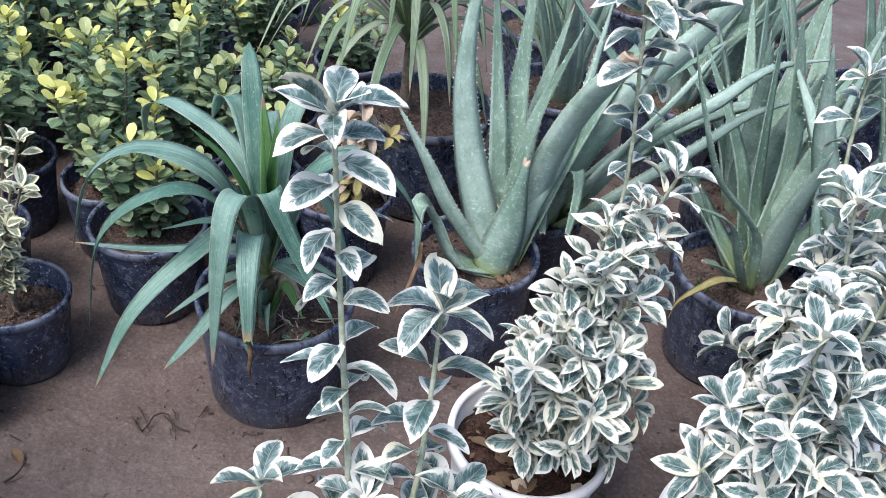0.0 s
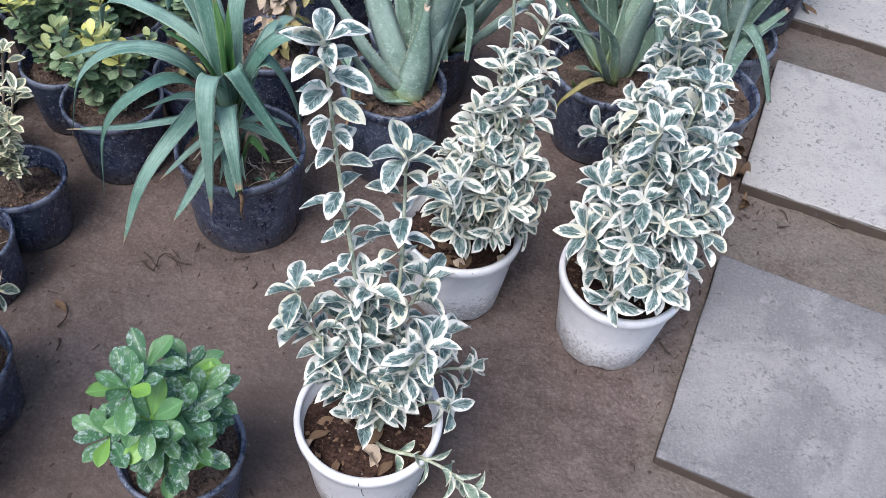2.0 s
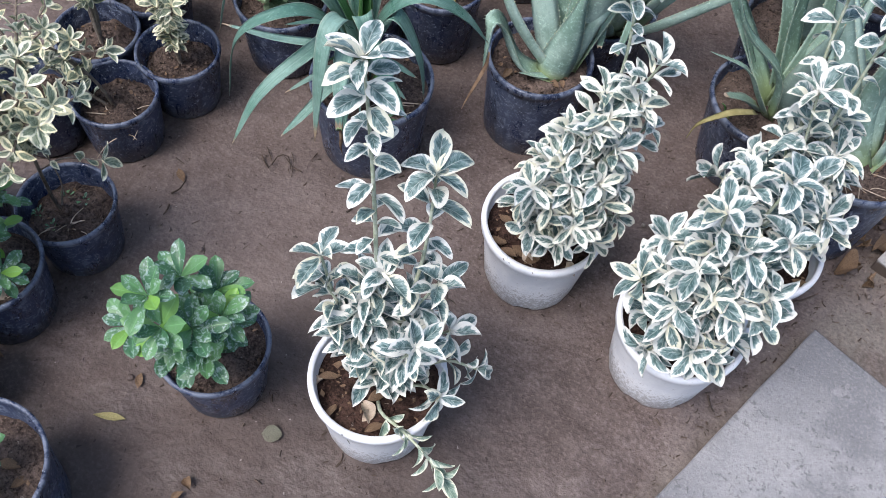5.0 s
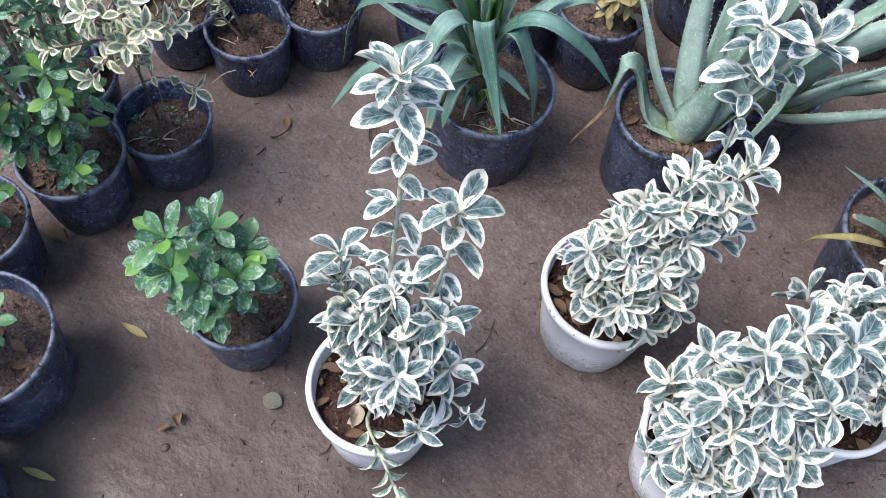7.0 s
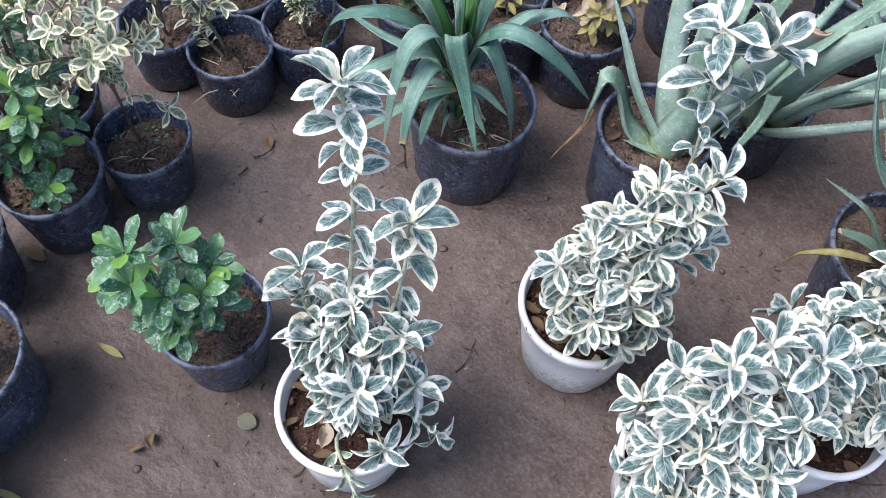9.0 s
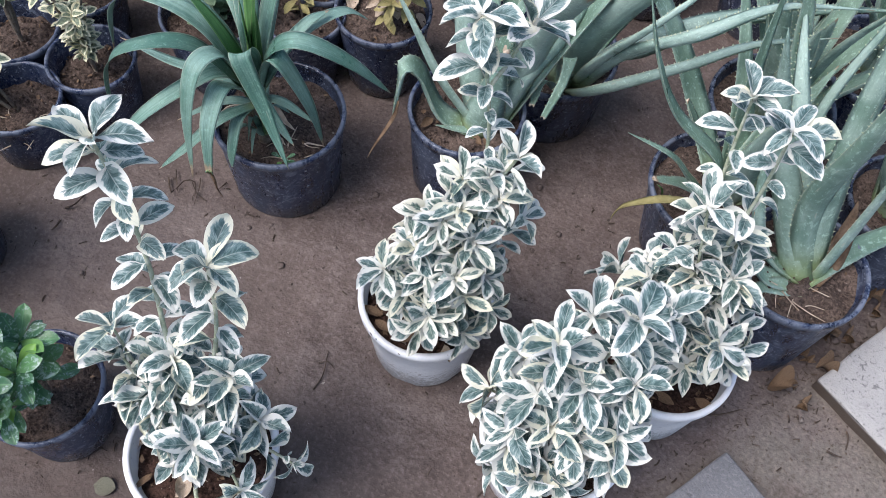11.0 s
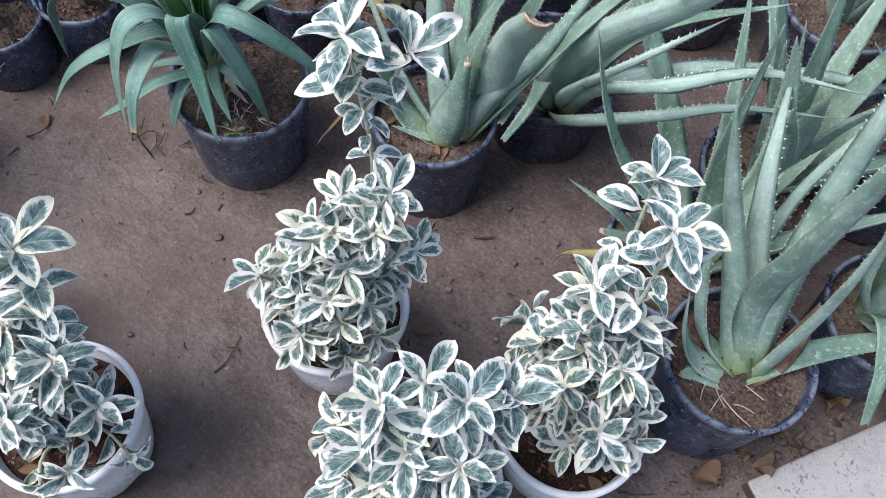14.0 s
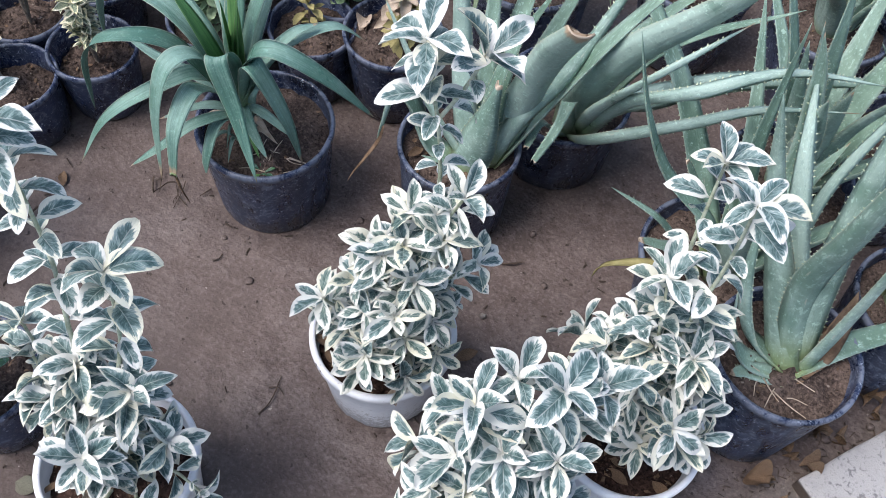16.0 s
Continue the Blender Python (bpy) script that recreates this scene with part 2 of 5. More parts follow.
def mat_variegated(name, dark, mid, rim, width=0.055, cream=0.25, young=(0.74, 0.725, 0.56), through=0.1):
    """A leaf with a deep blue-green centre, paler flecks along its side veins and a broad, torn-looking pale border."""
    k = Mat(name, 0.38, 0.5)
    r = k.rand()
    own = k.math("FRACT", k.math("MULTIPLY", r, 17.0))
    wide = k.math("FRACT", k.math("MULTIPLY", r, 41.0))
    a, v = k.attr("across"), k.attr("along")
    s = k.math("ABSOLUTE", a)
    c3 = k.n.new("ShaderNodeCombineXYZ")
    k.put(k.math("MULTIPLY", s, 0.7), c3.inputs[0])
    k.put(k.math("MULTIPLY", k.math("SUBTRACT", v, k.math("MULTIPLY", s, 0.30)), 6.0), c3.inputs[1])
    k.put(k.math("ADD", k.math("MULTIPLY", r, 61.0), k.math("MULTIPLY", k.math("SIGN", a), 3.0)), c3.inputs[2])
    lobe = k.noise(k.scaled(c3.outputs[0], (1.0, 0.55, 1.0)), 1.0, 2, 0.5)
    feather = k.noise(c3.outputs[0], 1.7, 3, 0.6)
    lines = k.noise(k.scaled(c3.outputs[0], (1.6, 2.4, 1.0)), 1.9, 5, 0.75)
    tone = k.noise(k.scaled(c3.outputs[0], (1.4, 0.9, 1.0)), 1.3, 3, 0.6)
    e = k.math("ADD", k.attr("edge"), k.math("MULTIPLY", k.math("SUBTRACT", lobe, 0.5), 0.22))
    e = k.math("ADD", e, k.math("MULTIPLY", k.math("SUBTRACT", feather, 0.5), 0.16))
    e = k.math("ADD", e, k.math("MULTIPLY", k.math("SUBTRACT", 0.5, wide), 0.05))
    inner = k.ramp(e, width - 0.008, width + 0.028)
    edge_green = tuple(0.45 * x + 0.55 * y for x, y in zip(mid, rim))
    patch = k.math("ADD", k.math("MULTIPLY", tone, 0.5), k.math("MULTIPLY", lines, 0.5))
    patch = k.math("ADD", patch, k.math("MULTIPLY", k.math("SUBTRACT", s, 0.4), 0.12))
    green = k.mix(k.ramp(patch, 0.42, 0.56), dark, mid)
    green = k.mix(k.math("MULTIPLY", k.ramp(patch, 0.55, 0.62), 0.75), green, edge_green)
    green = k.mix(k.math("MULTIPLY", k.ramp(e, width + 0.06, width + 0.015), 0.55), green, mid)
    vein = k.ramp(s, 0.06, 0.02)
    green = k.mix(k.math("MULTIPLY", vein, 0.45), green, edge_green)
    pale = k.mix(k.math("MULTIPLY", k.ramp(own, 1.0 - cream * 1.6, 1.0), 0.85), rim, young)
    pale = k.mix(k.math("MULTIPLY", k.ramp(lines, 0.54, 0.66), 0.3), pale, edge_green)
    k.bump(k.math("ADD", k.math("MULTIPLY", lines, 0.5), k.math("MULTIPLY", vein, -0.9)), 0.35, 0.02)
    return k.done(k.mix(inner, pale, green), None, through)


def mat_green_leaf(name, dark, light, tip=None, spots=0.0, rough=0.4, per_island=False):
    k = Mat(name, rough, 0.45)
    r = k.island() if per_island else k.rand()
    p = k.shifted(k.obj(), r)
    soft = k.noise(p, 4 if not per_island else 60, 4, 0.6)
    c = k.mix(k.ramp(k.math("ADD", k.math("MULTIPLY", r, 0.7), k.math("MULTIPLY", soft, 0.3)), 0.2, 0.8), dark, light)
    if tip:
        young = k.ramp(r, 0.86, 0.99) if not per_island else k.math("MULTIPLY", k.attr("tint"), k.ramp(r, 0.0, 0.5))
        c = k.mix(k.math("MULTIPLY", young, 0.9), c, tip)
    vein = k.ramp(k.math("ABSOLUTE", k.attr("across")), 0.08, 0.02)
    c = k.mix(k.math("MULTIPLY", vein, 0.35), c, tuple(min(1, v * 2.0) for v in light))
    if spots:
        s = k.noise(k.scaled(p, (1.0, 0.8, 1.0)), 6, 6, 0.8, 0.5)
        old = k.ramp(r, 0.9, 0.7)
        c = k.mix(k.math("MULTIPLY", k.math("MULTIPLY", k.ramp(s, 0.52, 0.58), spots), old), c, (0.36, 0.47, 0.45))
    k.bump(soft, 0.15, 0.02)
    return k.done(c, None, 0.2)


def mat_strap(name, dark, light, edge, streaks=60.0, bloom=0.6, lined=0.5, dry_from=0.94, hollow=None):
    """Long fleshy leaves with fine lines along them, a dusty bloom, a greener hollow face and dry tips."""
    k = Mat(name, 0.45, 0.45)
    r = k.rand()
    a, v = k.attr("across"), k.attr("along")
    c3 = k.n.new("ShaderNodeCombineXYZ")
    k.put(a, c3.inputs[0]), k.put(k.math("MULTIPLY", v, 0.5), c3.inputs[1]), k.put(k.math("MULTIPLY", r, 40.0), c3.inputs[2])
    line = k.noise(k.scaled(c3.outputs[0], (1, 0.3, 1)), streaks * 0.12, 5, 0.7)
    p = k.geo()
    dust, speck, fleck = k.noise(p, 17, 5, 0.6), k.noise(p, 210, 3, 0.65), k.noise(p, 95, 3, 0.6)
    tone = k.math("ADD", k.math("MULTIPLY", line, lined), k.math("MULTIPLY", dust, 1.0 - lined))
    tone = k.math("ADD", tone, k.math("MULTIPLY", k.math("SUBTRACT", r, 0.5), 0.22))
    c = k.mix(k.ramp(tone, 0.36, 0.64), dark, light)
    if hollow:
        c = k.mix(k.math("MULTIPLY", k.attr("hollow"), 0.6), c, k.mix(k.ramp(tone, 0.36, 0.64), tuple(x * 0.7 for x in hollow), hollow))
    pale = tuple(min(1, x * 1.8) for x in light)
    c = k.mix(k.math("MULTIPLY", k.ramp(speck, 0.6, 0.68), bloom * 0.4), c, pale)
    c = k.mix(k.math("MULTIPLY", k.ramp(fleck, 0.645, 0.69), bloom * 0.8), c, pale)
    graze = k.noise(k.scaled(c3.outputs[0], (1.0, 26.0, 1)), 3.0, 4, 0.7)
    c = k.mix(k.math("MULTIPLY", k.ramp(graze, 0.56, 0.64), bloom * 0.5), c, pale)
    c = k.mix(k.math("MULTIPLY", k.ramp(graze, 0.44, 0.36), bloom * 0.5), c, tuple(x * 0.7 for x in dark))
    scar = k.noise(k.scaled(c3.outputs[0], (1.2, 9.0, 1)), 2.2, 3, 0.6)
    c = k.mix(k.math("MULTIPLY", k.ramp(scar, 0.70, 0.73), bloom), c, (0.4, 0.42, 0.34))
    c = k.mix(k.math("MULTIPLY", k.ramp(k.math("ABSOLUTE", a), 0.9, 0.99), 0.7), c, edge)
    c = k.mix(k.math("MULTIPLY", k.ramp(v, 0.16, 0.02), 0.65), c, (0.24, 0.29, 0.085))
    dry = k.math("ADD", v, k.math("MULTIPLY", k.math("SUBTRACT", r, 0.5), 0.08))
    dry = k.math("ADD", dry, k.math("MULTIPLY", k.math("SUBTRACT", line, 0.5), 0.1))
    c = k.mix(k.ramp(dry, dry_from, dry_from + 0.03), c, (0.33, 0.25, 0.17))
    k.bump(k.math("ADD", line, k.math("ADD", k.math("MULTIPLY", k.math("ADD", speck, k.math("MULTIPLY", graze, bloom * 2.5)), 0.4), dust)), 0.45, 0.004)
    return k.done(c, k.ramp(dust, -0.2, 1.3), 0.06)


def mat_plain(name, a, b, scale=40.0, rough=0.8, bump=0.4):
    k = Mat(name, rough, 0.3)
    p = k.shifted(k.obj(), k.rand())
    f = k.noise(p, scale, 5, 0.65)
    k.bump(f, bump, 0.004)
    return k.done(k.mix(k.ramp(f, 0.3, 0.7), a, b))


EARTH, BLACK, WHITE = mat_earth(), mat_black_pot(), mat_white_pot()
CONCRETE, PALE_CONCRETE = mat_concrete("weathered_blue_grey_concrete", 0.22), mat_concrete("pale_concrete", 0.75)
POT_SOIL = mat_soil("pot_earth", (0.056, 0.04, 0.033), (0.112, 0.083, 0.069))
PEAT = mat_soil("dark_peat", (0.022, 0.012, 0.009), (0.06, 0.034, 0.026))
EUON = mat_variegated("white_edged_leaf", (0.034, 0.084, 0.083), (0.185, 0.27, 0.262), (0.73, 0.735, 0.685), 0.064, 0.22)
EUON_CREAM = mat_variegated("cream_white_edged_leaf", (0.042, 0.095, 0.084), (0.2, 0.275, 0.24), (0.74, 0.74, 0.665), 0.08, 0.26)
EUON_PALE = mat_variegated("washed_out_leaf", (0.11, 0.18, 0.13), (0.27, 0.36, 0.29), (0.7, 0.71, 0.58), 0.045)
GOLD = mat_variegated("cream_edged_leaf", (0.1, 0.14, 0.085), (0.26, 0.305, 0.21), (0.76, 0.745, 0.58), 0.085, 0.5, (0.68, 0.63, 0.38))
YUCCA = mat_strap("blue_green_strap_leaf", (0.07, 0.165, 0.125), (0.19, 0.31, 0.26), (0.46, 0.54, 0.44), 60.0, 0.38, 0.5, 0.95)
YOUNG_STRAP = mat_strap("fresh_green_strap_leaf", (0.045, 0.135, 0.04), (0.12, 0.26, 0.085), (0.38, 0.48, 0.24), 60.0, 0.1, 0.5)
ALOE = mat_strap("grey_green_aloe_skin", (0.15, 0.245, 0.198), (0.32, 0.435, 0.38), (0.42, 0.5, 0.42), 12.0, 0.6, 0.25, 0.985, (0.17, 0.285, 0.195))
STRIPED = mat_strap("pale_striped_leaf", (0.1, 0.17, 0.09), (0.3, 0.37, 0.25), (0.45, 0.5, 0.36), 60.0, 0.1, 0.8)
TOOTH = mat_plain("pale_thorn", (0.4, 0.46, 0.32), (0.52, 0.57, 0.43))
THORN = mat_green_leaf("dusty_green_leaf", (0.045, 0.13, 0.064), (0.105, 0.24, 0.098), (0.19, 0.38, 0.07), 0.72)
SHRUB = mat_green_leaf("hedge_leaf", (0.085, 0.155, 0.085), (0.265, 0.36, 0.215), (0.58, 0.58, 0.17), 0.0, 0.4, True)
BARK = mat_plain("green_grey_stem", (0.26, 0.3, 0.2), (0.5, 0.53, 0.42), 90)
WOODY = mat_plain("grey_bark", (0.11, 0.085, 0.065), (0.26, 0.22, 0.18), 90)
DRY = mat_plain("dry_brown_leaf", (0.075, 0.046, 0.027), (0.22, 0.145, 0.09), 60)
STRAW = mat_plain("straw_yellow_leaf", (0.23, 0.2, 0.08), (0.38, 0.34, 0.16), 30)
TAN = mat_plain("tan_dry_leaf", (0.33, 0.26, 0.19), (0.55, 0.46, 0.37), 50)
TWIG = mat_plain("dark_twig", (0.035, 0.026, 0.02), (0.09, 0.065, 0.05), 60)
STONE = mat_plain("grey_pebble", (0.11, 0.095, 0.085), (0.26, 0.235, 0.21), 90)
RED = mat_plain("faded_red_paint", (0.42, 0.03, 0.02), (0.55, 0.06, 0.04), 30, 0.5, 0.1)


# ---- mesh helpers ----
def part(name, bm, material, parent=None, label="", smooth=True):
    me = bpy.data.meshes.new(name)
    bm.to_mesh(me)
    bm.free()
    for m in material if isinstance(material, tuple) else (material,):
        me.materials.append(m)
    if smooth:
        me.shade_smooth()
    ob = new(name, me)
    ob.parent = parent
    return tagged(ob, label)


def shared(name, me, parent, m):
    ob = new(name, me)
    ob.parent, ob.matrix_basis = parent, m
    return ob


def thing(name, x, y, z, label, category, group=""):
    ob = new(name)
    ob.location = (x, y, z)
    ob.empty_display_size = 0.05
    return tagged(ob, label, category, group)


def curve(points, n):
    """n + 1 points on a smooth line through the given ones."""
    p = [Vector(q) for q in points]
    if len(p) == 2:
        return [p[0].lerp(p[1], i / n) for i in range(n + 1)]
    p = [2 * p[0] - p[1]] + p + [2 * p[-1] - p[-2]]
    out, k = [], len(p) - 3
    for i in range(n + 1):
        f = i / n * k
        s = min(int(f), k - 1)
        t = f - s
        a, b, c, d = p[s:s + 4]
        out.append(0.5 * ((2 * b) + (c - a) * t + (2 * a - 5 * b + 4 * c - d) * t * t + (3 * b - a - 3 * c + d) * t ** 3))
    return out


def tube(points, r0, r1, sides=6, n=12, bm=None):
    bm = bm or bmesh.new()
    line, rings = curve(points, n), []
    ref = Vector((0.31, 0.95, 0.1))
    for i, q in enumerate(line):
        d = (line[min(i + 1, n)] - line[max(i - 1, 0)]).normalized()
        u = d.cross(ref).normalized()
        v = d.cross(u)
        r = r0 + (r1 - r0) * i / n
        rings.append([bm.verts.new(q + r * (math.cos(6.2832 * j / sides) * u + math.sin(6.2832 * j / sides) * v)) for j in range(sides)])
    for a, b in zip(rings, rings[1:]):
        for j in range(sides):
            bm.faces.new((a[j], a[(j + 1) % sides], b[(j + 1) % sides], b[j]))
    bm.faces.new(rings[0]), bm.faces.new(rings[-1][::-1])
    return bm


def lathe(profile, sides=40, wobble=0.0, seed=0, worn=(6, 10), dust=0.0):
    bm, rings = bmesh.new(), []
    wear = bm.verts.layers.float.new("wear")
    for i, (r, z) in enumerate(profile):
        ring = []
        for j in range(sides):
            a = 6.28318 * j / sides
            k = r * (1 + wobble * math.sin(2 * a + seed) + 0.5 * wobble * math.sin(3 * a + 2 * seed))
            v = bm.verts.new((k * math.cos(a), k * math.sin(a), z))
            v[wear] = 1.0 if worn[0] <= i <= worn[1] else dust
            ring.append(v)
        rings.append(ring)
    for a, b in zip(rings, rings[1:]):
        for j in range(sides):
            bm.faces.new((a[j], a[(j + 1) % sides], b[(j + 1) % sides], b[j]))
    bm.faces.new(rings[0][::-1])
    bm.faces.new(rings[-1])
    return bm


def leaf_mesh(name, material, aspect=0.42, fold=0.18, curl=0.25, wave=0.03, peak=0.55, seed=0, nl=11, blunt=0.75, cuts=(-1, -0.72, -0.36, 0, 0.36, 0.72, 1)):
    """A leaf of length 1 along +y, upper face +z, with its own edge distance stored on the points."""
    rnd = random.Random(seed)
    me = bpy.data.meshes.new(name)
    verts, faces, edge, across, along = [], [], [], [], []
    ph = rnd.uniform(0, 6)
    for i in range(nl + 1):
        v = i / nl
        q = v ** (math.log(0.5) / math.log(peak))
        w = 0.5 * aspect * max(0.0, math.sin(math.pi * min(1, 0.02 + 0.975 * q))) ** blunt * min(1.0, 0.25 + v * 4)
        for s in cuts:
            y = math.sin(curl * v) / curl if curl > 0.02 else v
            z = fold * abs(s) * w * 1.6 - ((1 - math.cos(curl * v)) / curl if curl > 0.02 else curl * v * v * 0.5) + wave * math.sin(5 * v + ph + 2 * s) * abs(s)
            verts.append((s * w, y, z))
            edge.append(min((1 - abs(s)) * w, (1 - v) * 0.55 + 0.005)), across.append(s), along.append(v)
    k = len(cuts)
    for i in range(nl):
        for j in range(k - 1):
            faces.append((i * k + j, i * k + j + 1, (i + 1) * k + j + 1, (i + 1) * k + j))
    me.from_pydata(verts, [], faces)
    for nm, vals in (("edge", edge), ("across", across), ("along", along)):
        me.attributes.new(nm, "FLOAT", "POINT").data.foreach_set("value", vals)
    me.materials.append(material)
    me.shade_smooth()
    return me


def leaf_pose(base, way, up, size, twist=0.0):
    """Stands a leaf at base along way, upper face towards up."""
    y = Vector(way).normalized()
    z = Vector(up) - y * y.dot(Vector(up))
    z = z.normalized() if z.length > 1e-4 else y.orthogonal().normalized()
    x = y.cross(z)
    m = Matrix((x, y, z)).transposed()
    m = m @ Matrix.Rotation(twist, 3, "Y")
    return Matrix.Translation(base) @ m.to_4x4() @ Matrix.Diagonal((size, size, size, 1))


def strap(points, width, thick, hint=None, channel=0.35, n=26, taper=0.75, base=0.75, twist=0.0, teeth=0, cut=False, seed=0):
    """A long tapering leaf with a hollow upper face along the given points; with teeth, the margins carry thorns."""
    bm = bmesh.new()
    lay = {k: bm.verts.layers.float.new(k) for k in ("across", "along", "hollow")}
    line = curve(points, n)
    h = Vector(hint) if hint else Vector((line[-1] - line[0]).xy.to_3d())
    h = h.normalized() if h.length > 1e-4 else Vector((0, -1, 0))
    side0 = h.cross(Vector((0, 0, 1))).normalized()
    cross = [(-1, 0.0, 0), (-0.6, -0.5, 1), (0, -0.85, 1), (0.6, -0.5, 1), (1, 0.0, 0), (0.55, 0.6, 2), (0, 1.0, 2), (-0.55, 0.6, 2)]
    rings, sides = [], []
    rnd = random.Random(seed)
    cut = 0.35 if cut is True else cut
    for i, q in enumerate(line):
        v = i / n
        d = (line[min(i + 1, n)] - line[max(i - 1, 0)]).normalized()
        s = (side0 - d * side0.dot(d)).normalized()
        s = Matrix.Rotation(twist * v, 3, d) @ s
        up = s.cross(d)
        w = (base + (1 - base) * min(1, v / 0.25)) * (1.0 if v < 0.25 else max(0.0, 1 - ((v - 0.25) / 0.75) ** (1.0 + taper)) ** 0.85)
        if cut:
            w = max(w, cut + 0.2 * min(1.0, (1 - v) / 0.2))
        w = 0.5 * width * max(w, 0.015)
        t = thick * (1 - v) ** 0.6 * 0.5 + 0.0006
        if cut:
            t = max(t, thick * (0.3 if v < 0.98 else 0.24))
        ring = []
        for a, b, kind in cross:
            lift = channel * w * a * a
            z = lift * 0.5 + b * t if kind == 1 else lift + b * t * 0.12
            vert = bm.verts.new(q + s * (a * w) + up * z)
            vert[lay["across"]], vert[lay["along"]], vert[lay["hollow"]] = a, v, 1.0 if kind == 2 else 0.0
            ring.append(vert)
        rings.append(ring)
        sides.append((q, s, up, w, channel * w, d))
    m = len(cross)
    for a, b in zip(rings, rings[1:]):
        for j in range(m):
            bm.faces.new((a[j], b[j], b[(j + 1) % m], a[(j + 1) % m]))
    bm.faces.new(rings[0])
    if cut:
        # the cut end has dried to a ragged brown rim round a sunken face
        d, last = sides[-1][5], rings[-1]
        mid = sum((x.co for x in last), Vector()) / m
        rim = [bm.verts.new(mid + (x.co - mid) * rnd.uniform(0.75, 1.0) + d * width * rnd.uniform(0.0, 0.22)) for x in last]
        pit = [bm.verts.new(mid + (x.co - mid) * 0.6 - d * width * 0.06) for x in last]
        for a, b in ((last, rim), (rim, pit)):
            for j in range(m):
                bm.faces.new((a[j], b[j], b[(j + 1) % m], a[(j + 1) % m])).material_index = 2
        bm.faces.new(pit[::-1]).material_index = 2
    else:
        bm.faces.new(rings[-1][::-1])
    if teeth:
        for side in (-1, 1):
            for k in range(teeth):
                v = 0.08 + 0.86 * (k + rnd.uniform(0.2, 0.8)) / teeth
                i = min(int(v * n), n - 1)
                q, s, up, w, lift, d = sides[i]
                q = line[i].lerp(line[i + 1], v * n - i)
                w = w + (sides[i + 1][3] - w) * (v * n - i)
                if w < 0.003:
                    continue
                o = q + s * (side * w * 0.985) + up * lift
                L = 0.0032 * rnd.uniform(0.7, 1.2)
                tip = o + s * side * L + d * L * 0.5
                b3 = [o + d * 0.0017, o - d * 0.0017, o - up * 0.0014 - s * side * 0.001]
                vs = [bm.verts.new(x) for x in b3] + [bm.verts.new(tip)]
                for tri in ((0, 1, 3), (1, 2, 3), (2, 0, 3)):
                    bm.faces.new([vs[x] for x in tri]).material_index = 1
    bmesh.ops.recalc_face_normals(bm, faces=bm.faces)
    return bm


# ---- ground ----
def build_ground():
    n, lo, hi = 220, Vector((-1.6, -0.6)), Vector((2.6, 3.6))
    verts, faces = [], []
    for j in range(n + 1):
        for i in range(n + 1):
            x, y = lo.x + (hi.x - lo.x) * i / n, lo.y + (hi.y - lo.y) * j / n
            rim = min(i, j, n - i, n - j) / 10
            z = 0.010 * noise.noise((x * 2.2, y * 2.2, 0.3)) + 0.006 * noise.noise((x * 9, y * 9, 4.1)) + 0.004 * noise.noise((x * 26, y * 26, 7.7))
            verts.append((x, y, (z - 0.003) * min(1, rim)))
    for j in range(n):
        for i in range(n):
            a = j * (n + 1) + i
            faces.append((a, a + 1, a + n + 2, a + n + 1))
    c = [0, n, (n + 1) * (n + 1) - 1, (n + 1) * n]
    far = len(verts)
    R = 400
    verts += [(lo.x - R, lo.y - R, 0), (hi.x + R, lo.y - R, 0), (hi.x + R, hi.y + R, 0), (lo.x - R, hi.y + R, 0)]
    for k, strip in enumerate(([i for i in range(n + 1)], [j * (n + 1) + n for j in range(n + 1)], [n * (n + 1) + n - i for i in range(n + 1)], [(n - j) * (n + 1) for j in range(n + 1)])):
        faces.append((far + k, far + (k + 1) % 4, *strip[::-1]))
    me = bpy.data.meshes.new("ground")
    me.from_pydata(verts, [], faces)
    me.materials.append(EARTH)
    me.shade_smooth()
    tagged(new("ground", me), "bare trodden brown earth with crumbs and twigs", "ground", kind="structure")


build_ground()


def paving_slab(x, y, turn, w, d, top=0.028, thick=0.05, seed=0, material=None):
    bm = bmesh.new()
    bmesh.ops.create_cube(bm, size=1.0)
    bmesh.ops.scale(bm, vec=(w, d, thick), verts=bm.verts)
    bmesh.ops.translate(bm, vec=(w / 2, d / 2, -thick / 2), verts=bm.verts)
    bmesh.ops.subdivide_edges(bm, edges=bm.edges[:], cuts=14, use_grid_fill=True)
    for v in bm.verts:
        e = min(v.co.x, w - v.co.x, v.co.y, d - v.co.y)
        k = noise.noise((v.co.x * 14 + seed, v.co.y * 14, v.co.z * 9))
        if e < 0.002:
            v.co.x += 0.0018 * k
            v.co.y += 0.0018 * noise.noise((v.co.x * 19, v.co.y * 23 + seed, 3))
        elif v.co.z > -0.003:
            v.co.z += 0.0015 * k
    rim = [g for g in bm.edges if len(g.link_faces) == 2 and g.calc_face_angle(0) > 1.0]
    bmesh.ops.bevel(bm, geom=rim, offset=0.004, segments=2, profile=0.6, affect="EDGES")
    for v in bm.verts:
        if min(v.co.x, w - v.co.x, v.co.y, d - v.co.y) < 0.003 and v.co.z > -0.006:
            v.co.z -= 0.004 * max(0.0, noise.noise((v.co.x * 45 + seed, v.co.y * 45, 7)))
    ob = part("paving_slab", bm, material or CONCRETE)
    ob.location, ob.rotation_euler = (x, y, top), (0, 0, turn)
    return tagged(ob, "square grey concrete paving slab with worn edges", "paving slab", "path of slabs", "structure")


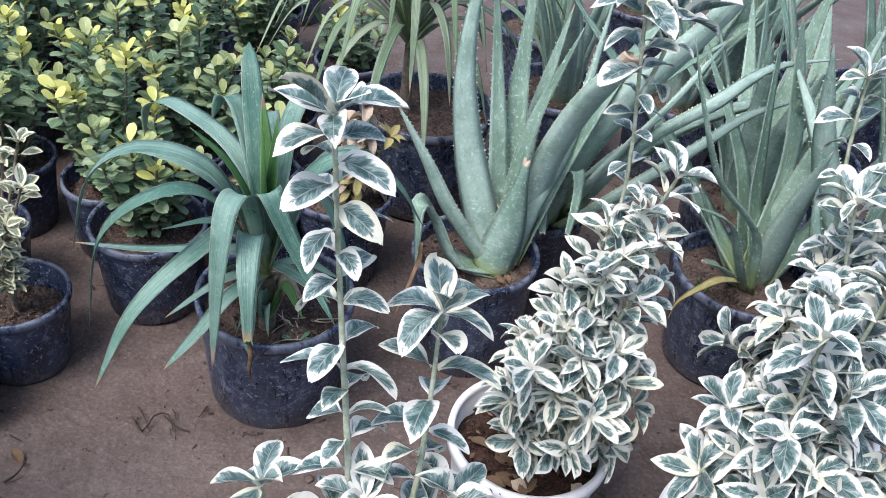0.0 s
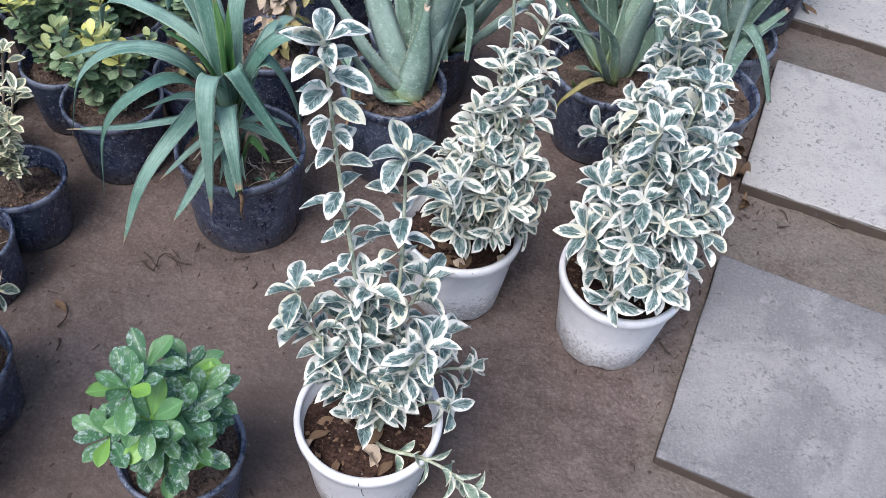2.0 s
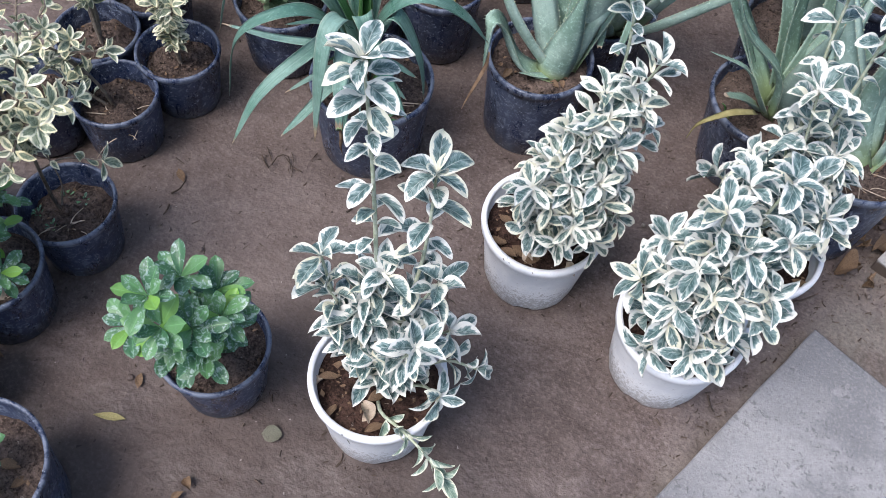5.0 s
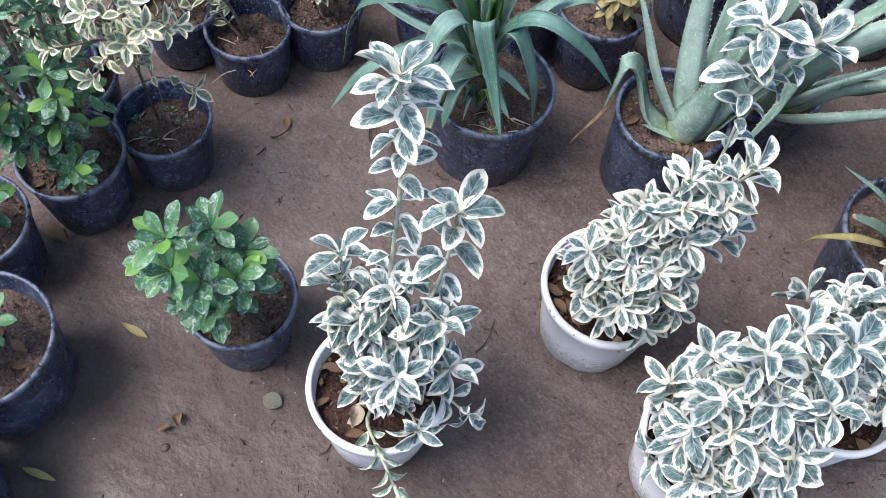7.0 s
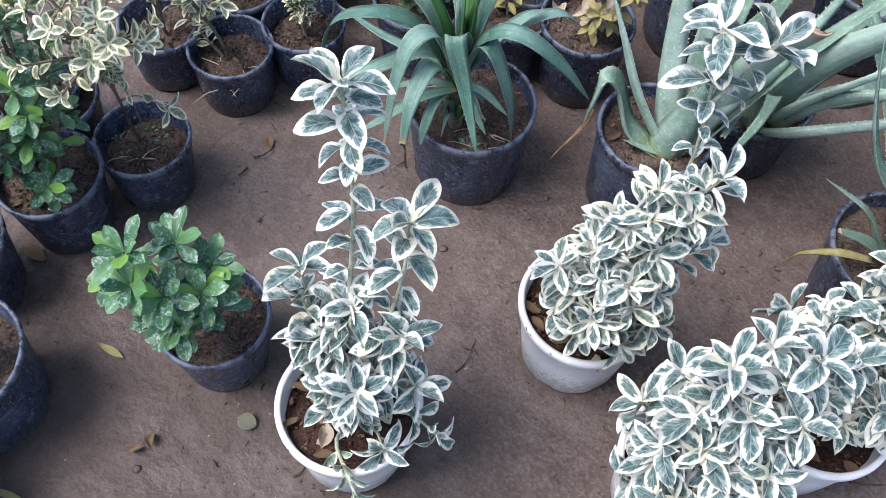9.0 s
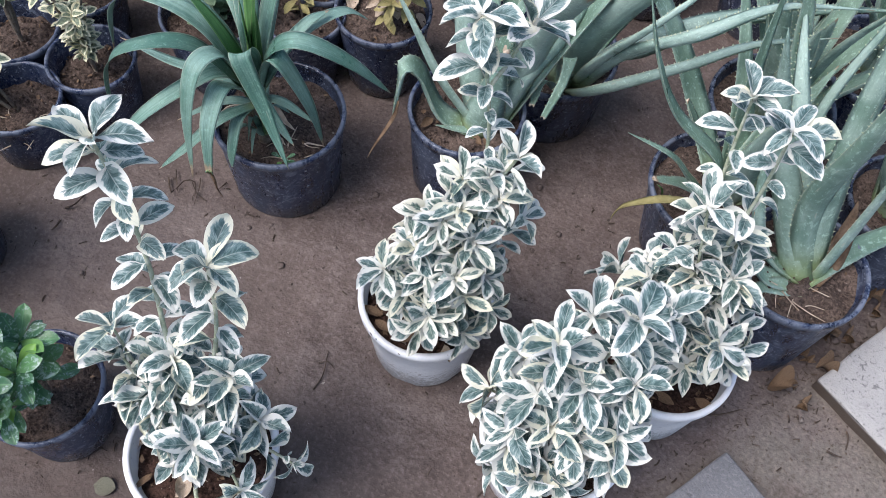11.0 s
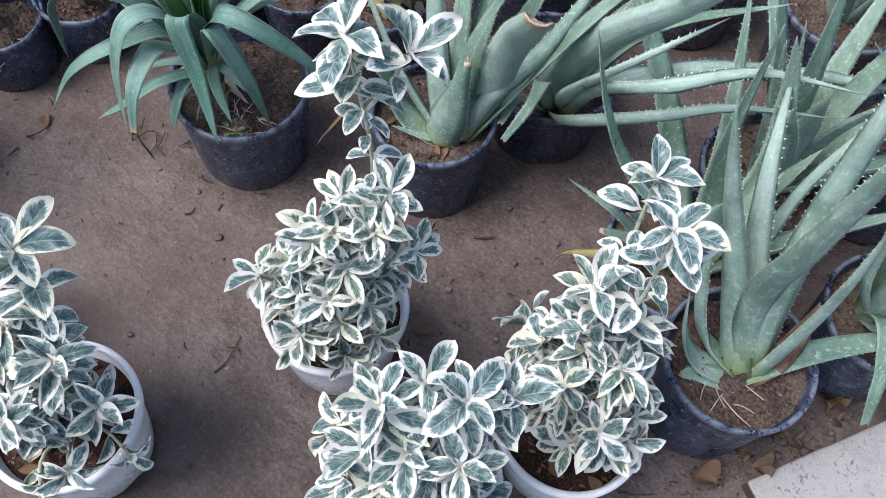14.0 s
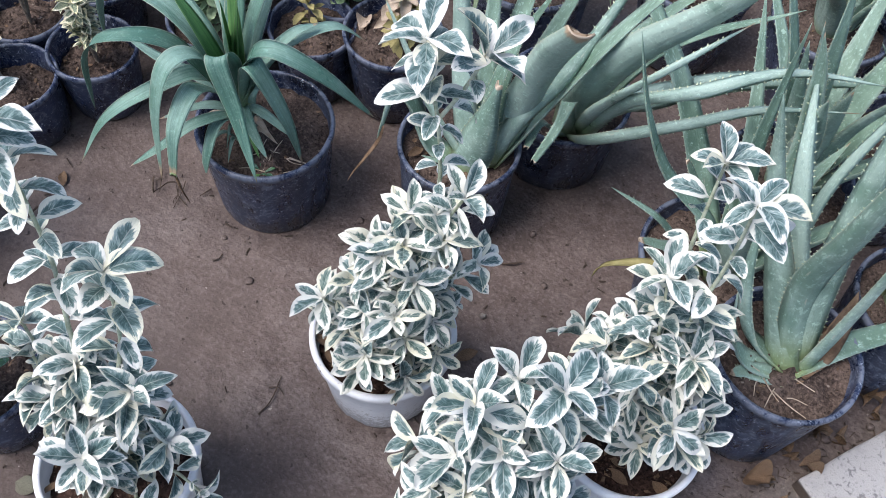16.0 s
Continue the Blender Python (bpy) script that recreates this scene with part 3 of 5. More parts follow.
SLAB_TURN = math.atan2(-0.388, 0.922)
_u, _v = Vector((0.388, 0.922)), Vector((0.922, -0.388))
paving_slab(0.916, 0.992, SLAB_TURN, 0.6, 0.5)
paving_slab(1.192, 1.662, SLAB_TURN + 0.02, 0.6, 0.475, 0.034, seed=5, material=PALE_CONCRETE)
paving_slab(1.425, 2.311, SLAB_TURN, 0.6, 0.5, seed=9, material=PALE_CONCRETE)
paving_slab(0.640, 0.330, SLAB_TURN, 0.6, 0.5, seed=13)


# ---- pots ----
def crumbs_of_earth(parent, rad, top, materials, seed, n, chips):
    """Loose crumbs and flat brown chips strewn over a pot's earth, the second material for the chips."""
    rnd, bm = random.Random(seed * 7 + 3), bmesh.new()
    for k in range(n + chips):
        a, q = rnd.uniform(0, 6.2832), rad * 0.95 * math.sqrt(rnd.random())
        flat = k >= n
        s = rnd.uniform(0.003, 0.0075) if flat else rnd.uniform(0.0022, 0.0058)
        o = Vector((q * math.cos(a), q * math.sin(a), top + 0.008 * (1 - (q / rad) ** 2) + 0.004))
        turn = Euler((rnd.uniform(-0.5, 0.5), rnd.uniform(-0.5, 0.5), rnd.uniform(0, 6.28))).to_matrix()
        tall = 0.14 if flat else rnd.uniform(0.6, 0.9)
        wide = rnd.uniform(0.4, 0.7) if flat else rnd.uniform(0.7, 1.0)
        vs = [bm.verts.new(o + turn @ Vector((x * s * rnd.uniform(0.8, 1.2), y * s * wide, z * s * tall))) for x, y, z in ((1, 0, 0), (0.2, 1, 0.2), (-1, 0.1, 0), (0, -1, -0.1), (0.1, 0, 1), (0, 0, -1))]
        for i in range(4):
            for c in (4, 5):
                f = bm.faces.new((vs[i], vs[(i + 1) % 4], vs[c]) if c == 4 else (vs[(i + 1) % 4], vs[i], vs[c]))
                f.material_index = 1 if flat else 0
    tagged(part("loose_earth", bm, materials, parent, "", False), "loose crumbs of earth", kind="stuff")


def pot(parent, R, H, r, material, soil=0.03, earth=None, lip=0.006, label="", seed=0, dust=0.0):
    """A round flower pot with a turned-over rim, a hollow inside and its earth."""
    t = 0.003
    k = lambda f: r + (R - lip * 0.6 - r) * f
    prof = [(r * 0.9, 0.002), (r - 0.002, 0.0), (r, 0.004), (k(0.45), H * 0.45), (k(0.9), H * 0.9 - lip), (k(1), H - lip * 2.6), (R - 0.001, H - lip * 2.2), (R, H - lip), (R - 0.001, H - 0.001), (R - lip * 0.6, H),
            (R - lip * 1.1, H - 0.001), (k(1) - t * 1.5, H - lip), (k(0.86) - t, H * 0.88), (k(0.84) - t * 1.7, H * 0.86), (k(0.5) - t * 1.7, H * 0.5), (r - t * 2, 0.006)]
    body = lathe(prof, 60, 0.006, seed, (6, 10), dust)
    if material is WHITE:
        for v in body.verts:
            a = math.atan2(v.co.y, v.co.x) * 6 / 6.28318 + seed * 0.37
            if v.co.z < 0.0045 and v.co.xy.length > r * 0.85 and a % 1 < 0.3:
                v.co.z += 0.006
            if v.co.z > H - 0.012:
                v.co.z -= 0.003 * max(0, noise.noise((v.co.x * 60 + seed, v.co.y * 60, 2)) - 0.25)
    ob = part("pot", body, material, parent, label)
    bm = bmesh.new()
    top = H - soil
    rad = (k(top / H) - t * 1.5) * 1.0
    ctr = bm.verts.new((0, 0, top + 0.008))
    prev = None
    n, m = 14, 48
    for i in range(1, n + 1):
        ring = []
        for j in range(m):
            a = 6.28318 * j / m
            q = rad * i / n
            x, y = q * math.cos(a), q * math.sin(a)
            z = top + 0.008 * (1 - (i / n) ** 2) + 0.011 * noise.noise((x * 28 + seed * 3, y * 28, seed)) + 0.008 * noise.noise((x * 80 + seed, y * 80, seed)) + 0.004 * noise.noise((x * 190 + seed, y * 190, seed))
            ring.append(bm.verts.new((x, y, z)))
        for j in range(m):
            if prev:
                bm.faces.new((prev[j], ring[j], ring[(j + 1) % m], prev[(j + 1) % m]))
            else:
                bm.faces.new((ctr, ring[j], ring[(j + 1) % m]))
        prev = ring
    part("soil", bm, earth or POT_SOIL, parent)
    crumbs_of_earth(parent, rad, top, (earth or POT_SOIL, DRY), seed, 90, 60 if earth is PEAT else 8)
    return top


EUON_LEAVES = [leaf_mesh("white_edged_leaf", EUON, a, f, c, w, p, s, 11, b) for s, (c, p, a, f, w, b) in enumerate(((0.3, 0.58, 0.44, 0.4, 0.07, 0.64), (0.7, 0.6, 0.46, 0.5, 0.05, 0.6), (1.1, 0.56, 0.44, 0.3, 0.09, 0.62), (0.5, 0.62, 0.42, 0.6, 0.06, 0.66), (0.05, 0.56, 0.45, 0.45, 0.1, 0.62), (0.9, 0.55, 0.4, 0.7, 0.05, 0.7), (1.4, 0.58, 0.46, 0.2, 0.08, 0.58)))]
EUON_ARCHED = [leaf_mesh("arched_leaf", EUON, 0.5, 0.2, c, 0.05, p, s + 10, 11, 0.58) for s, (c, p) in enumerate(((1.1, 0.52), (1.6, 0.54), (0.8, 0.5), (1.3, 0.55)))]
EUON_SMALL = [leaf_mesh("narrow_leaf", EUON_CREAM, 0.37, 0.4, c, 0.08, p, s + 30, 11, 0.64) for s, (c, p) in enumerate(((0.4, 0.6), (0.9, 0.58), (1.3, 0.56), (0.15, 0.62)))]
EUON_LIMP = [leaf_mesh("limp_leaf", EUON_PALE, 0.44, 0.4, c, 0.05, 0.52, s + 15, 11, 0.7) for s, c in enumerate((0.5, 0.9, 0.2))]
GOLD_LEAVES = [leaf_mesh("cream_edged_leaf", GOLD, 0.46, 0.25, c, 0.04, p, s + 20) for s, (c, p) in enumerate(((0.2, 0.55), (0.7, 0.5), (0.45, 0.56)))]
THORN_LEAVES = [leaf_mesh("spoon_leaf", THORN, 0.42, 0.2, c, 0.03, 0.70, s + 40, 11, 0.66) for s, c in enumerate((0.1, 0.35, 0.55, 0.2))]


def leafy_stem(parent, points, leaves, rnd, size=0.05, pairs=6, r0=0.004, r1=0.0022, start=0.15, rosette=5, spread=60, bark=None, whorl=2, grow=1.0, crown=None):
    """A stem with opposite pairs of leaves, each pair turned against the last, and a tuft at its tip."""
    base = Vector(points[0])
    stem = part("stem", tube(points, r0, r1, 6, 10), bark or BARK, parent)
    n = 40
    line = curve(points, n)
    ang = rnd.uniform(0, 6.28)
    for k in range(pairs):
        v = start + (1 - start) * (k + 0.3) / max(pairs, 1)
        i = min(int(v * n), n - 1)
        q, d = line[i], (line[i + 1] - line[i]).normalized()
        u = d.orthogonal().normalized()
        w = d.cross(u)
        ang += 1.57 + rnd.uniform(-0.35, 0.35)
        for j in range(whorl):
            a = ang + 6.2832 * j / whorl + rnd.uniform(-0.25, 0.25)
            out = math.cos(a) * u + math.sin(a) * w
            el = radians(90 - spread + rnd.uniform(-18, 18))
            way = math.cos(el) * out + math.sin(el) * d
            up = math.cos(el) * d - math.sin(el) * out + 0.25 * Vector((0, 0, 1))
            s = size * rnd.uniform(0.78, 1.2) * (1 if v < 0.75 else grow)
            shared("leaf", rnd.choice(leaves), stem, leaf_pose(q + way * 0.003, way, up, s, rnd.uniform(-0.35, 0.35)))
    q, d = line[-1], (line[-1] - line[-3]).normalized()
    u = d.orthogonal().normalized()
    w = d.cross(u)
    for j in range(rosette):
        a = ang + 6.2832 * j / max(rosette, 1) + rnd.uniform(-0.2, 0.2)
        out = math.cos(a) * u + math.sin(a) * w
        el = radians((20 if j % 2 else 48) + rnd.uniform(-12, 12))
        way = math.cos(el) * out + math.sin(el) * d
        up = math.cos(el) * d - math.sin(el) * out
        shared("leaf", rnd.choice(crown or leaves), stem, leaf_pose(q, way, up, size * grow * rnd.uniform(0.85, 1.2), rnd.uniform(-0.2, 0.2)))
    return stem


def bush(parent, rnd, tips, root, leaves, size, bark=None, pairs=5, spread=60):
    """Short stems from the root to the given tips."""
    for x, y, z in tips:
        a = Vector(root) + Vector((rnd.uniform(-0.02, 0.02), rnd.uniform(-0.02, 0.02), 0))
        b = Vector((x, y, z))
        mid = a.lerp(b, 0.5) + Vector(((b - a).x * -0.12, (b - a).y * -0.12, 0.15 * (b - a).xy.length))
        n = max(2, int(pairs * (b - a).length / 0.2))
        leafy_stem(parent, [a, mid, b], leaves, rnd, size, n, 0.0035, 0.002, 0.3, 5, spread, bark)


def cloud(rnd, n, centre, rx, ry, rz, lean=(0, 0)):
    """n tips on the upper shell of an ellipsoid."""
    out = []
    for k in range(n):
        z = 1 - 1.75 * (k + 0.5) / n
        a = 2.39996 * k + rnd.uniform(-0.3, 0.3)
        q = math.sqrt(max(0, 1 - z * z)) * rnd.uniform(0.75, 1.05)
        out.append((centre[0] + rx * q * math.cos(a) + lean[0] * z, centre[1] + ry * q * math.sin(a) + lean[1] * z, centre[2] + rz * z * rnd.uniform(0.9, 1.1)))
    return out


def local(ob, pts):
    return [tuple(Vector(p) - ob.location) for p in pts]


# ---- variegated euonymus in white pots ----
def euonymus(x, y, label, seed, tall, tips, soil=0.035, size=0.052, leaves=None):
    ob = thing("potted_euonymus", x, y, 0, label, "potted plant", "white pots")
    rnd = random.Random(seed)
    top = pot(ob, 0.114, 0.184, 0.09, WHITE, soil, PEAT, 0.009, "white plastic pot with dirt spots", seed)
    root = (0.0, 0.0, top)
    for pts, pairs, big, *more in tall:
        foot, grow = (local(ob, [pts[0]])[0], more[0]) if more else (root, 1.12)
        leafy_stem(ob, [foot] + local(ob, pts[1:] if more else pts), EUON_ARCHED, rnd, big, pairs, 0.003 if more else 0.0038, 0.002, 0.12, 6, 62, None, 2, grow, EUON_ARCHED[:3] + EUON_LEAVES[:3])
    bush(ob, rnd, local(ob, tips), root, leaves or EUON_LEAVES, size, None, 7)
    return ob


_r = random.Random(3)
_w1 = euonymus(0.429, 0.950, "tall thin white-edged evergreen with two long shoots in white pot", 11,
         [([(0.405, 0.99, 0.45), (0.385, 1.022, 0.58), (0.372, 1.035, 0.70), (0.366, 1.035, 0.80)], 17, 0.046),
          ([(0.46, 1.0, 0.42), (0.462, 1.03, 0.52), (0.460, 1.045, 0.63)], 9, 0.049),
          ([(0.36, 0.96, 0.33), (0.330, 0.970, 0.45)], 4, 0.046)],
         [(0.502, 0.914, 0.42), (0.402, 0.973, 0.43), (0.402, 0.945, 0.37), (0.422, 0.98, 0.45), (0.495, 1.0, 0.455), (0.52, 1.0, 0.33), (0.345, 0.955, 0.40), (0.37, 0.93, 0.35), (0.47, 0.93, 0.33)]
         + cloud(_r, 4, (0.45, 0.97, 0.31), 0.05, 0.05, 0.05), 0.035, 0.049)
leafy_stem(_w1, local(_w1, [(0.44, 0.925, 0.145), (0.462, 0.895, 0.175), (0.505, 0.875, 0.2), (0.55, 0.86, 0.19), (0.585, 0.85, 0.155)]), EUON_LIMP, random.Random(4), 0.043, 6, 0.0035, 0.002, 0.3, 4, 48)
leafy_stem(_w1, local(_w1, [(0.45, 0.96, 0.15), (0.52, 0.985, 0.25), (0.575, 0.99, 0.265)]), EUON_LEAVES, random.Random(5), 0.04, 2, 0.003, 0.002, 0.5, 4, 60)
leafy_stem(_w1, local(_w1, [(0.45, 0.95, 0.15), (0.51, 0.935, 0.25), (0.54, 0.92, 0.27)]), EUON_LEAVES, random.Random(6), 0.042, 2, 0.003, 0.002, 0.5, 5, 60)
_w2 = euonymus(0.567, 1.348, "bushy white-edged evergreen with two leaning shoots in cracked white pot", 12,
         [([(0.57, 1.355, 0.16), (0.605, 1.39, 0.42), (0.607, 1.402, 0.58), (0.592, 1.401, 0.70), (0.580, 1.397, 0.785)], 15, 0.033, 1.75),
          ([(0.597, 1.402, 0.67), (0.61, 1.425, 0.71), (0.621, 1.442, 0.755)], 2, 0.038, 1.5)],
         [(0.659, 1.382, 0.600), (0.528, 1.283, 0.332), (0.604, 1.306, 0.505), (0.642, 1.322, 0.465), (0.625, 1.250, 0.340), (0.664, 1.337, 0.364), (0.673, 1.409, 0.438), (0.545, 1.255, 0.39), (0.616, 1.330, 0.515),
          (0.63, 1.37, 0.55), (0.60, 1.36, 0.53), (0.655, 1.36, 0.53), (0.575, 1.29, 0.43), (0.60, 1.28, 0.40), (0.64, 1.29, 0.41), (0.57, 1.33, 0.46), (0.53, 1.35, 0.35)]
         + cloud(_r, 22, (0.60, 1.33, 0.30), 0.08, 0.08, 0.10), 0.035, 0.043, EUON_SMALL + EUON_LEAVES[:2])
_w3 = euonymus(0.854, 1.262, "bushy white-edged evergreen in white pot beside the slabs", 13,
         [([(0.85, 1.25, 0.36), (0.87, 1.27, 0.48), (0.883, 1.285, 0.575)], 6, 0.048)],
         [(0.817, 1.221, 0.545), (0.835, 1.272, 0.55), (0.819, 1.198, 0.434), (0.916, 1.247, 0.50), (0.905, 1.327, 0.54), (0.813, 1.167, 0.365), (0.886, 1.197, 0.369), (0.865, 1.140, 0.299), (0.809, 1.149, 0.24), (0.864, 1.217, 0.49),
          (0.755, 1.21, 0.33), (0.77, 1.25, 0.40), (0.93, 1.22, 0.40), (0.90, 1.17, 0.27)]
         + cloud(_r, 14, (0.855, 1.235, 0.32), 0.095, 0.09, 0.11), 0.035, 0.051)
euonymus(0.940, 1.479, "white-edged evergreen with two tall shoots in white pot", 14,
         [([(0.895, 1.52, 0.45), (0.875, 1.555, 0.58), (0.866, 1.568, 0.675)], 8, 0.042),
          ([(0.93, 1.50, 0.45), (0.93, 1.51, 0.6), (0.924, 1.512, 0.715)], 9, 0.043)],
         [(0.885, 1.486, 0.555), (0.941, 1.517, 0.477), (0.883, 1.477, 0.441), (0.819, 1.502, 0.283), (1.019, 1.475, 0.294), (0.903, 1.467, 0.375), (0.997, 1.449, 0.309), (0.96, 1.48, 0.42), (0.85, 1.49, 0.37), (0.93, 1.45, 0.33), (0.98, 1.50, 0.38), (0.84, 1.46, 0.24)]
         + cloud(_r, 14, (0.93, 1.48, 0.32), 0.095, 0.095, 0.13), 0.035, 0.049, EUON_LEAVES + EUON_SMALL[:3])


def rim_crack(ob, angle, seed, R=0.114, H=0.184, depth=0.03):
    """A dark hairline split that runs down from the rim."""
    rnd = random.Random(seed)
    pts = []
    for i in range(6):
        q = R + 0.0004 - (0.0055 if i > 1 else 0.0) - 0.0008 * i
        a = angle + rnd.uniform(-0.02, 0.02) + 0.012 * i
        pts.append((q * math.cos(a), q * math.sin(a), H - 0.001 - depth * i / 5))
    part("crack", tube(pts, 0.0008, 0.0004, 4, 8), TWIG, ob, "dark hairline crack in the rim")


rim_crack(_w2, math.atan2(1.2389 - 1.348, 0.5303 - 0.567), 1)
rim_crack(_w2, math.atan2(1.2389 - 1.348, 0.5403 - 0.567), 2, depth=0.015)
rim_crack(_w2, math.atan2(1.2273 - 1.348, 0.5884 - 0.567), 3, depth=0.02)
rim_crack(_w1, math.atan2(0.834 - 0.95, 0.4233 - 0.429), 4, depth=0.06)


# ---- strap-leaved plants ----
def strap_plant(x, y, R, H, r, label, leaves, seed, crown, name="potted_yucca", width=0.037, soil=0.035):
    ob = thing(name, x, y, 0, label, "potted plant")
    rnd = random.Random(seed)
    top = pot(ob, R, H, r, BLACK, soil, POT_SOIL, 0.007, "navy-black plastic pot with scuffs", seed, 0.12)
    c = Vector(crown) - ob.location
    part("stem", tube([(c.x, c.y, top - 0.01), (c.x, c.y, c.z - 0.02)], 0.014, 0.011, 8, 4), WOODY, ob)
    for k, pts in enumerate(leaves):
        w = width * rnd.uniform(0.85, 1.12)
        if isinstance(pts[0], float):
            w, pts = pts[0], pts[1:]
        p = local(ob, pts)
        low = min(0.06, max(0.0, c.z - p[-1][2]) * 0.25)
        o = c + Vector((rnd.uniform(-0.006, 0.006), rnd.uniform(-0.006, 0.006), -low))
        fresh = name == "potted_yucca" and p[-1][2] > 0.5 and w < 0.031
        part("leaf", strap([tuple(o)] + p, w, 0.0022, None, 0.22, 34, 1.5, 0.55, rnd.uniform(-0.3, 0.3), 0, name == "potted_yucca" and k == 3), YOUNG_STRAP if fresh else YUCCA if name == "potted_yucca" else STRIPED, ob)
    return ob


blades = []
blades.append([0.036, (0.165, 1.44, 0.40), (0.174, 1.412, 0.437), (0.214, 1.400, 0.365), (0.280, 1.369, 0.278)])
blades.append([0.034, (0.19, 1.452, 0.40), (0.228, 1.440, 0.440), (0.262, 1.455, 0.34), (0.270, 1.472, 0.215)])
blades.append([0.035, (0.145, 1.41, 0.42), (0.142, 1.356, 0.455), (0.142, 1.315, 0.39), (0.136, 1.289, 0.225)])
blades.append([0.036, (0.158, 1.40, 0.37), (0.165, 1.362, 0.402), (0.18, 1.312, 0.37), (0.19, 1.285, 0.30)])
blades.append([0.034, (0.20, 1.45, 0.43), (0.262, 1.452, 0.492), (0.318, 1.497, 0.440), (0.354, 1.555, 0.335)])
blades.append([0.030, (0.185, 1.48, 0.38), (0.21, 1.53, 0.43), (0.225, 1.57, 0.435)])
blades.append([0.034, (0.12, 1.42, 0.36), (0.092, 1.363, 0.362), (0.035, 1.285, 0.305), (-0.003, 1.231, 0.205)])
blades.append([0.034, (0.10, 1.40, 0.42), (0.053, 1.335, 0.458), (-0.015, 1.312, 0.39), (-0.046, 1.304, 0.239)])
blades.append([0.034, (0.09, 1.43, 0.44), (0.003, 1.406, 0.474), (-0.07, 1.395, 0.42), (-0.114, 1.394, 0.285)])
blades.append([0.028, (0.09, 1.46, 0.40), (-0.03, 1.48, 0.42), (-0.15, 1.51, 0.36)])
blades.append([0.026, (0.10, 1.44, 0.31), (-0.02, 1.43, 0.285), (-0.14, 1.43, 0.268)])
blades.append([0.024, (0.13, 1.38, 0.285), (0.10, 1.32, 0.25), (0.074, 1.275, 0.222)])
blades.append([0.022, (0.145, 1.41, 0.275), (0.155, 1.37, 0.235), (0.16, 1.355, 0.20)])
blades.append([0.030, (0.10, 1.50, 0.42), (-0.01, 1.55, 0.455), (-0.075, 1.58, 0.43), (-0.10, 1.60, 0.36)])
blades.append([0.034, (0.135, 1.48, 0.40), (0.10, 1.54, 0.53), (0.08, 1.585, 0.56)])
blades.append([0.034, (0.13, 1.48, 0.40), (0.09, 1.52, 0.49), (0.06, 1.535, 0.495), (0.045, 1.53, 0.46)])
blades.append([0.0309, (0.14, 1.44, 0.38), (0.11, 1.43, 0.46), (0.06, 1.43, 0.505)])
blades.append([0.032, (0.16, 1.48, 0.40), (0.165, 1.52, 0.49), (0.18, 1.56, 0.52), (0.195, 1.575, 0.48)])
blades.append([0.026, (0.15, 1.47, 0.40), (0.135, 1.49, 0.54)])
blades.append([0.024, (0.155, 1.465, 0.40), (0.16, 1.48, 0.52)])
blades.append([0.022, (0.145, 1.46, 0.40), (0.15, 1.455, 0.51)])
blades.append([0.02, (0.20, 1.43, 0.30), (0.26, 1.41, 0.28)])
blades.append([0.018, (0.205, 1.46, 0.30), (0.255, 1.47, 0.275)])
blades.append([0.018, (0.10, 1.42, 0.27), (0.03, 1.37, 0.22)])
blades.append([0.024, (0.08, 1.47, 0.33), (0.0, 1.44, 0.32)])
blades.append([0.032, (0.19, 1.52, 0.39), (0.235, 1.59, 0.42), (0.26, 1.64, 0.37)])
blades.append([0.032, (0.13, 1.53, 0.40), (0.10, 1.61, 0.44), (0.08, 1.66, 0.37)])
_yucca = strap_plant(0.148, 1.498, 0.122, 0.198, 0.104, "strap-leaved yucca with drooping blue-green leaves in black pot", blades, 21, (0.150, 1.455, 0.285))


# ---- aloes ----
def aloe(x, y, R, H, r, label, leaves, seed, crowd=0, heart=(0, 0), tall=0.4):
    """leaves: width, whether it is cut off, and the line of its middle; crowd: further upright leaves round the heart."""
    ob = thing("potted_aloe", x, y, 0, label, "potted plant", "aloes")
    rnd = random.Random(seed)
    top = pot(ob, R, H, r, BLACK, 0.03, POT_SOIL, 0.007, "scuffed black plastic pot", seed, 0.15)
    todo = [(q[0], q[1], local(ob, q[2]), q[3] if len(q) > 3 else None) for q in leaves]
    for k in range(crowd):
        a = 2.4 * k + rnd.uniform(-0.3, 0.3)
        lean = rnd.uniform(0.06, 0.26)
        h = tall * rnd.uniform(0.7, 1.15)
        hx, hy = heart[0] + 0.02 * math.cos(a), heart[1] + 0.02 * math.sin(a)
        bow = rnd.uniform(0.25, 0.5)
        todo.append((rnd.uniform(0.045, 0.07), False, [(hx, hy, top - 0.01), (hx + lean * bow * math.cos(a), hy + lean * bow * math.sin(a), top + h * 0.5), (hx + lean * math.cos(a), hy + lean * math.sin(a), top + h)], None))
    for k, (w, cut, p, hint) in enumerate(todo):
        L = sum((Vector(a) - Vector(b)).length for a, b in zip(p, p[1:]))
        w *= 0.84
        part("leaf", strap(p, w, w * 0.5, hint, 0.25, 24, 0.3, 0.98, 0.0, int(L / 0.014), cut, seed * 31 + k), (ALOE, TOOTH, TAN), ob, "cut-off stub of a thick leaf" if cut else "")
    return ob


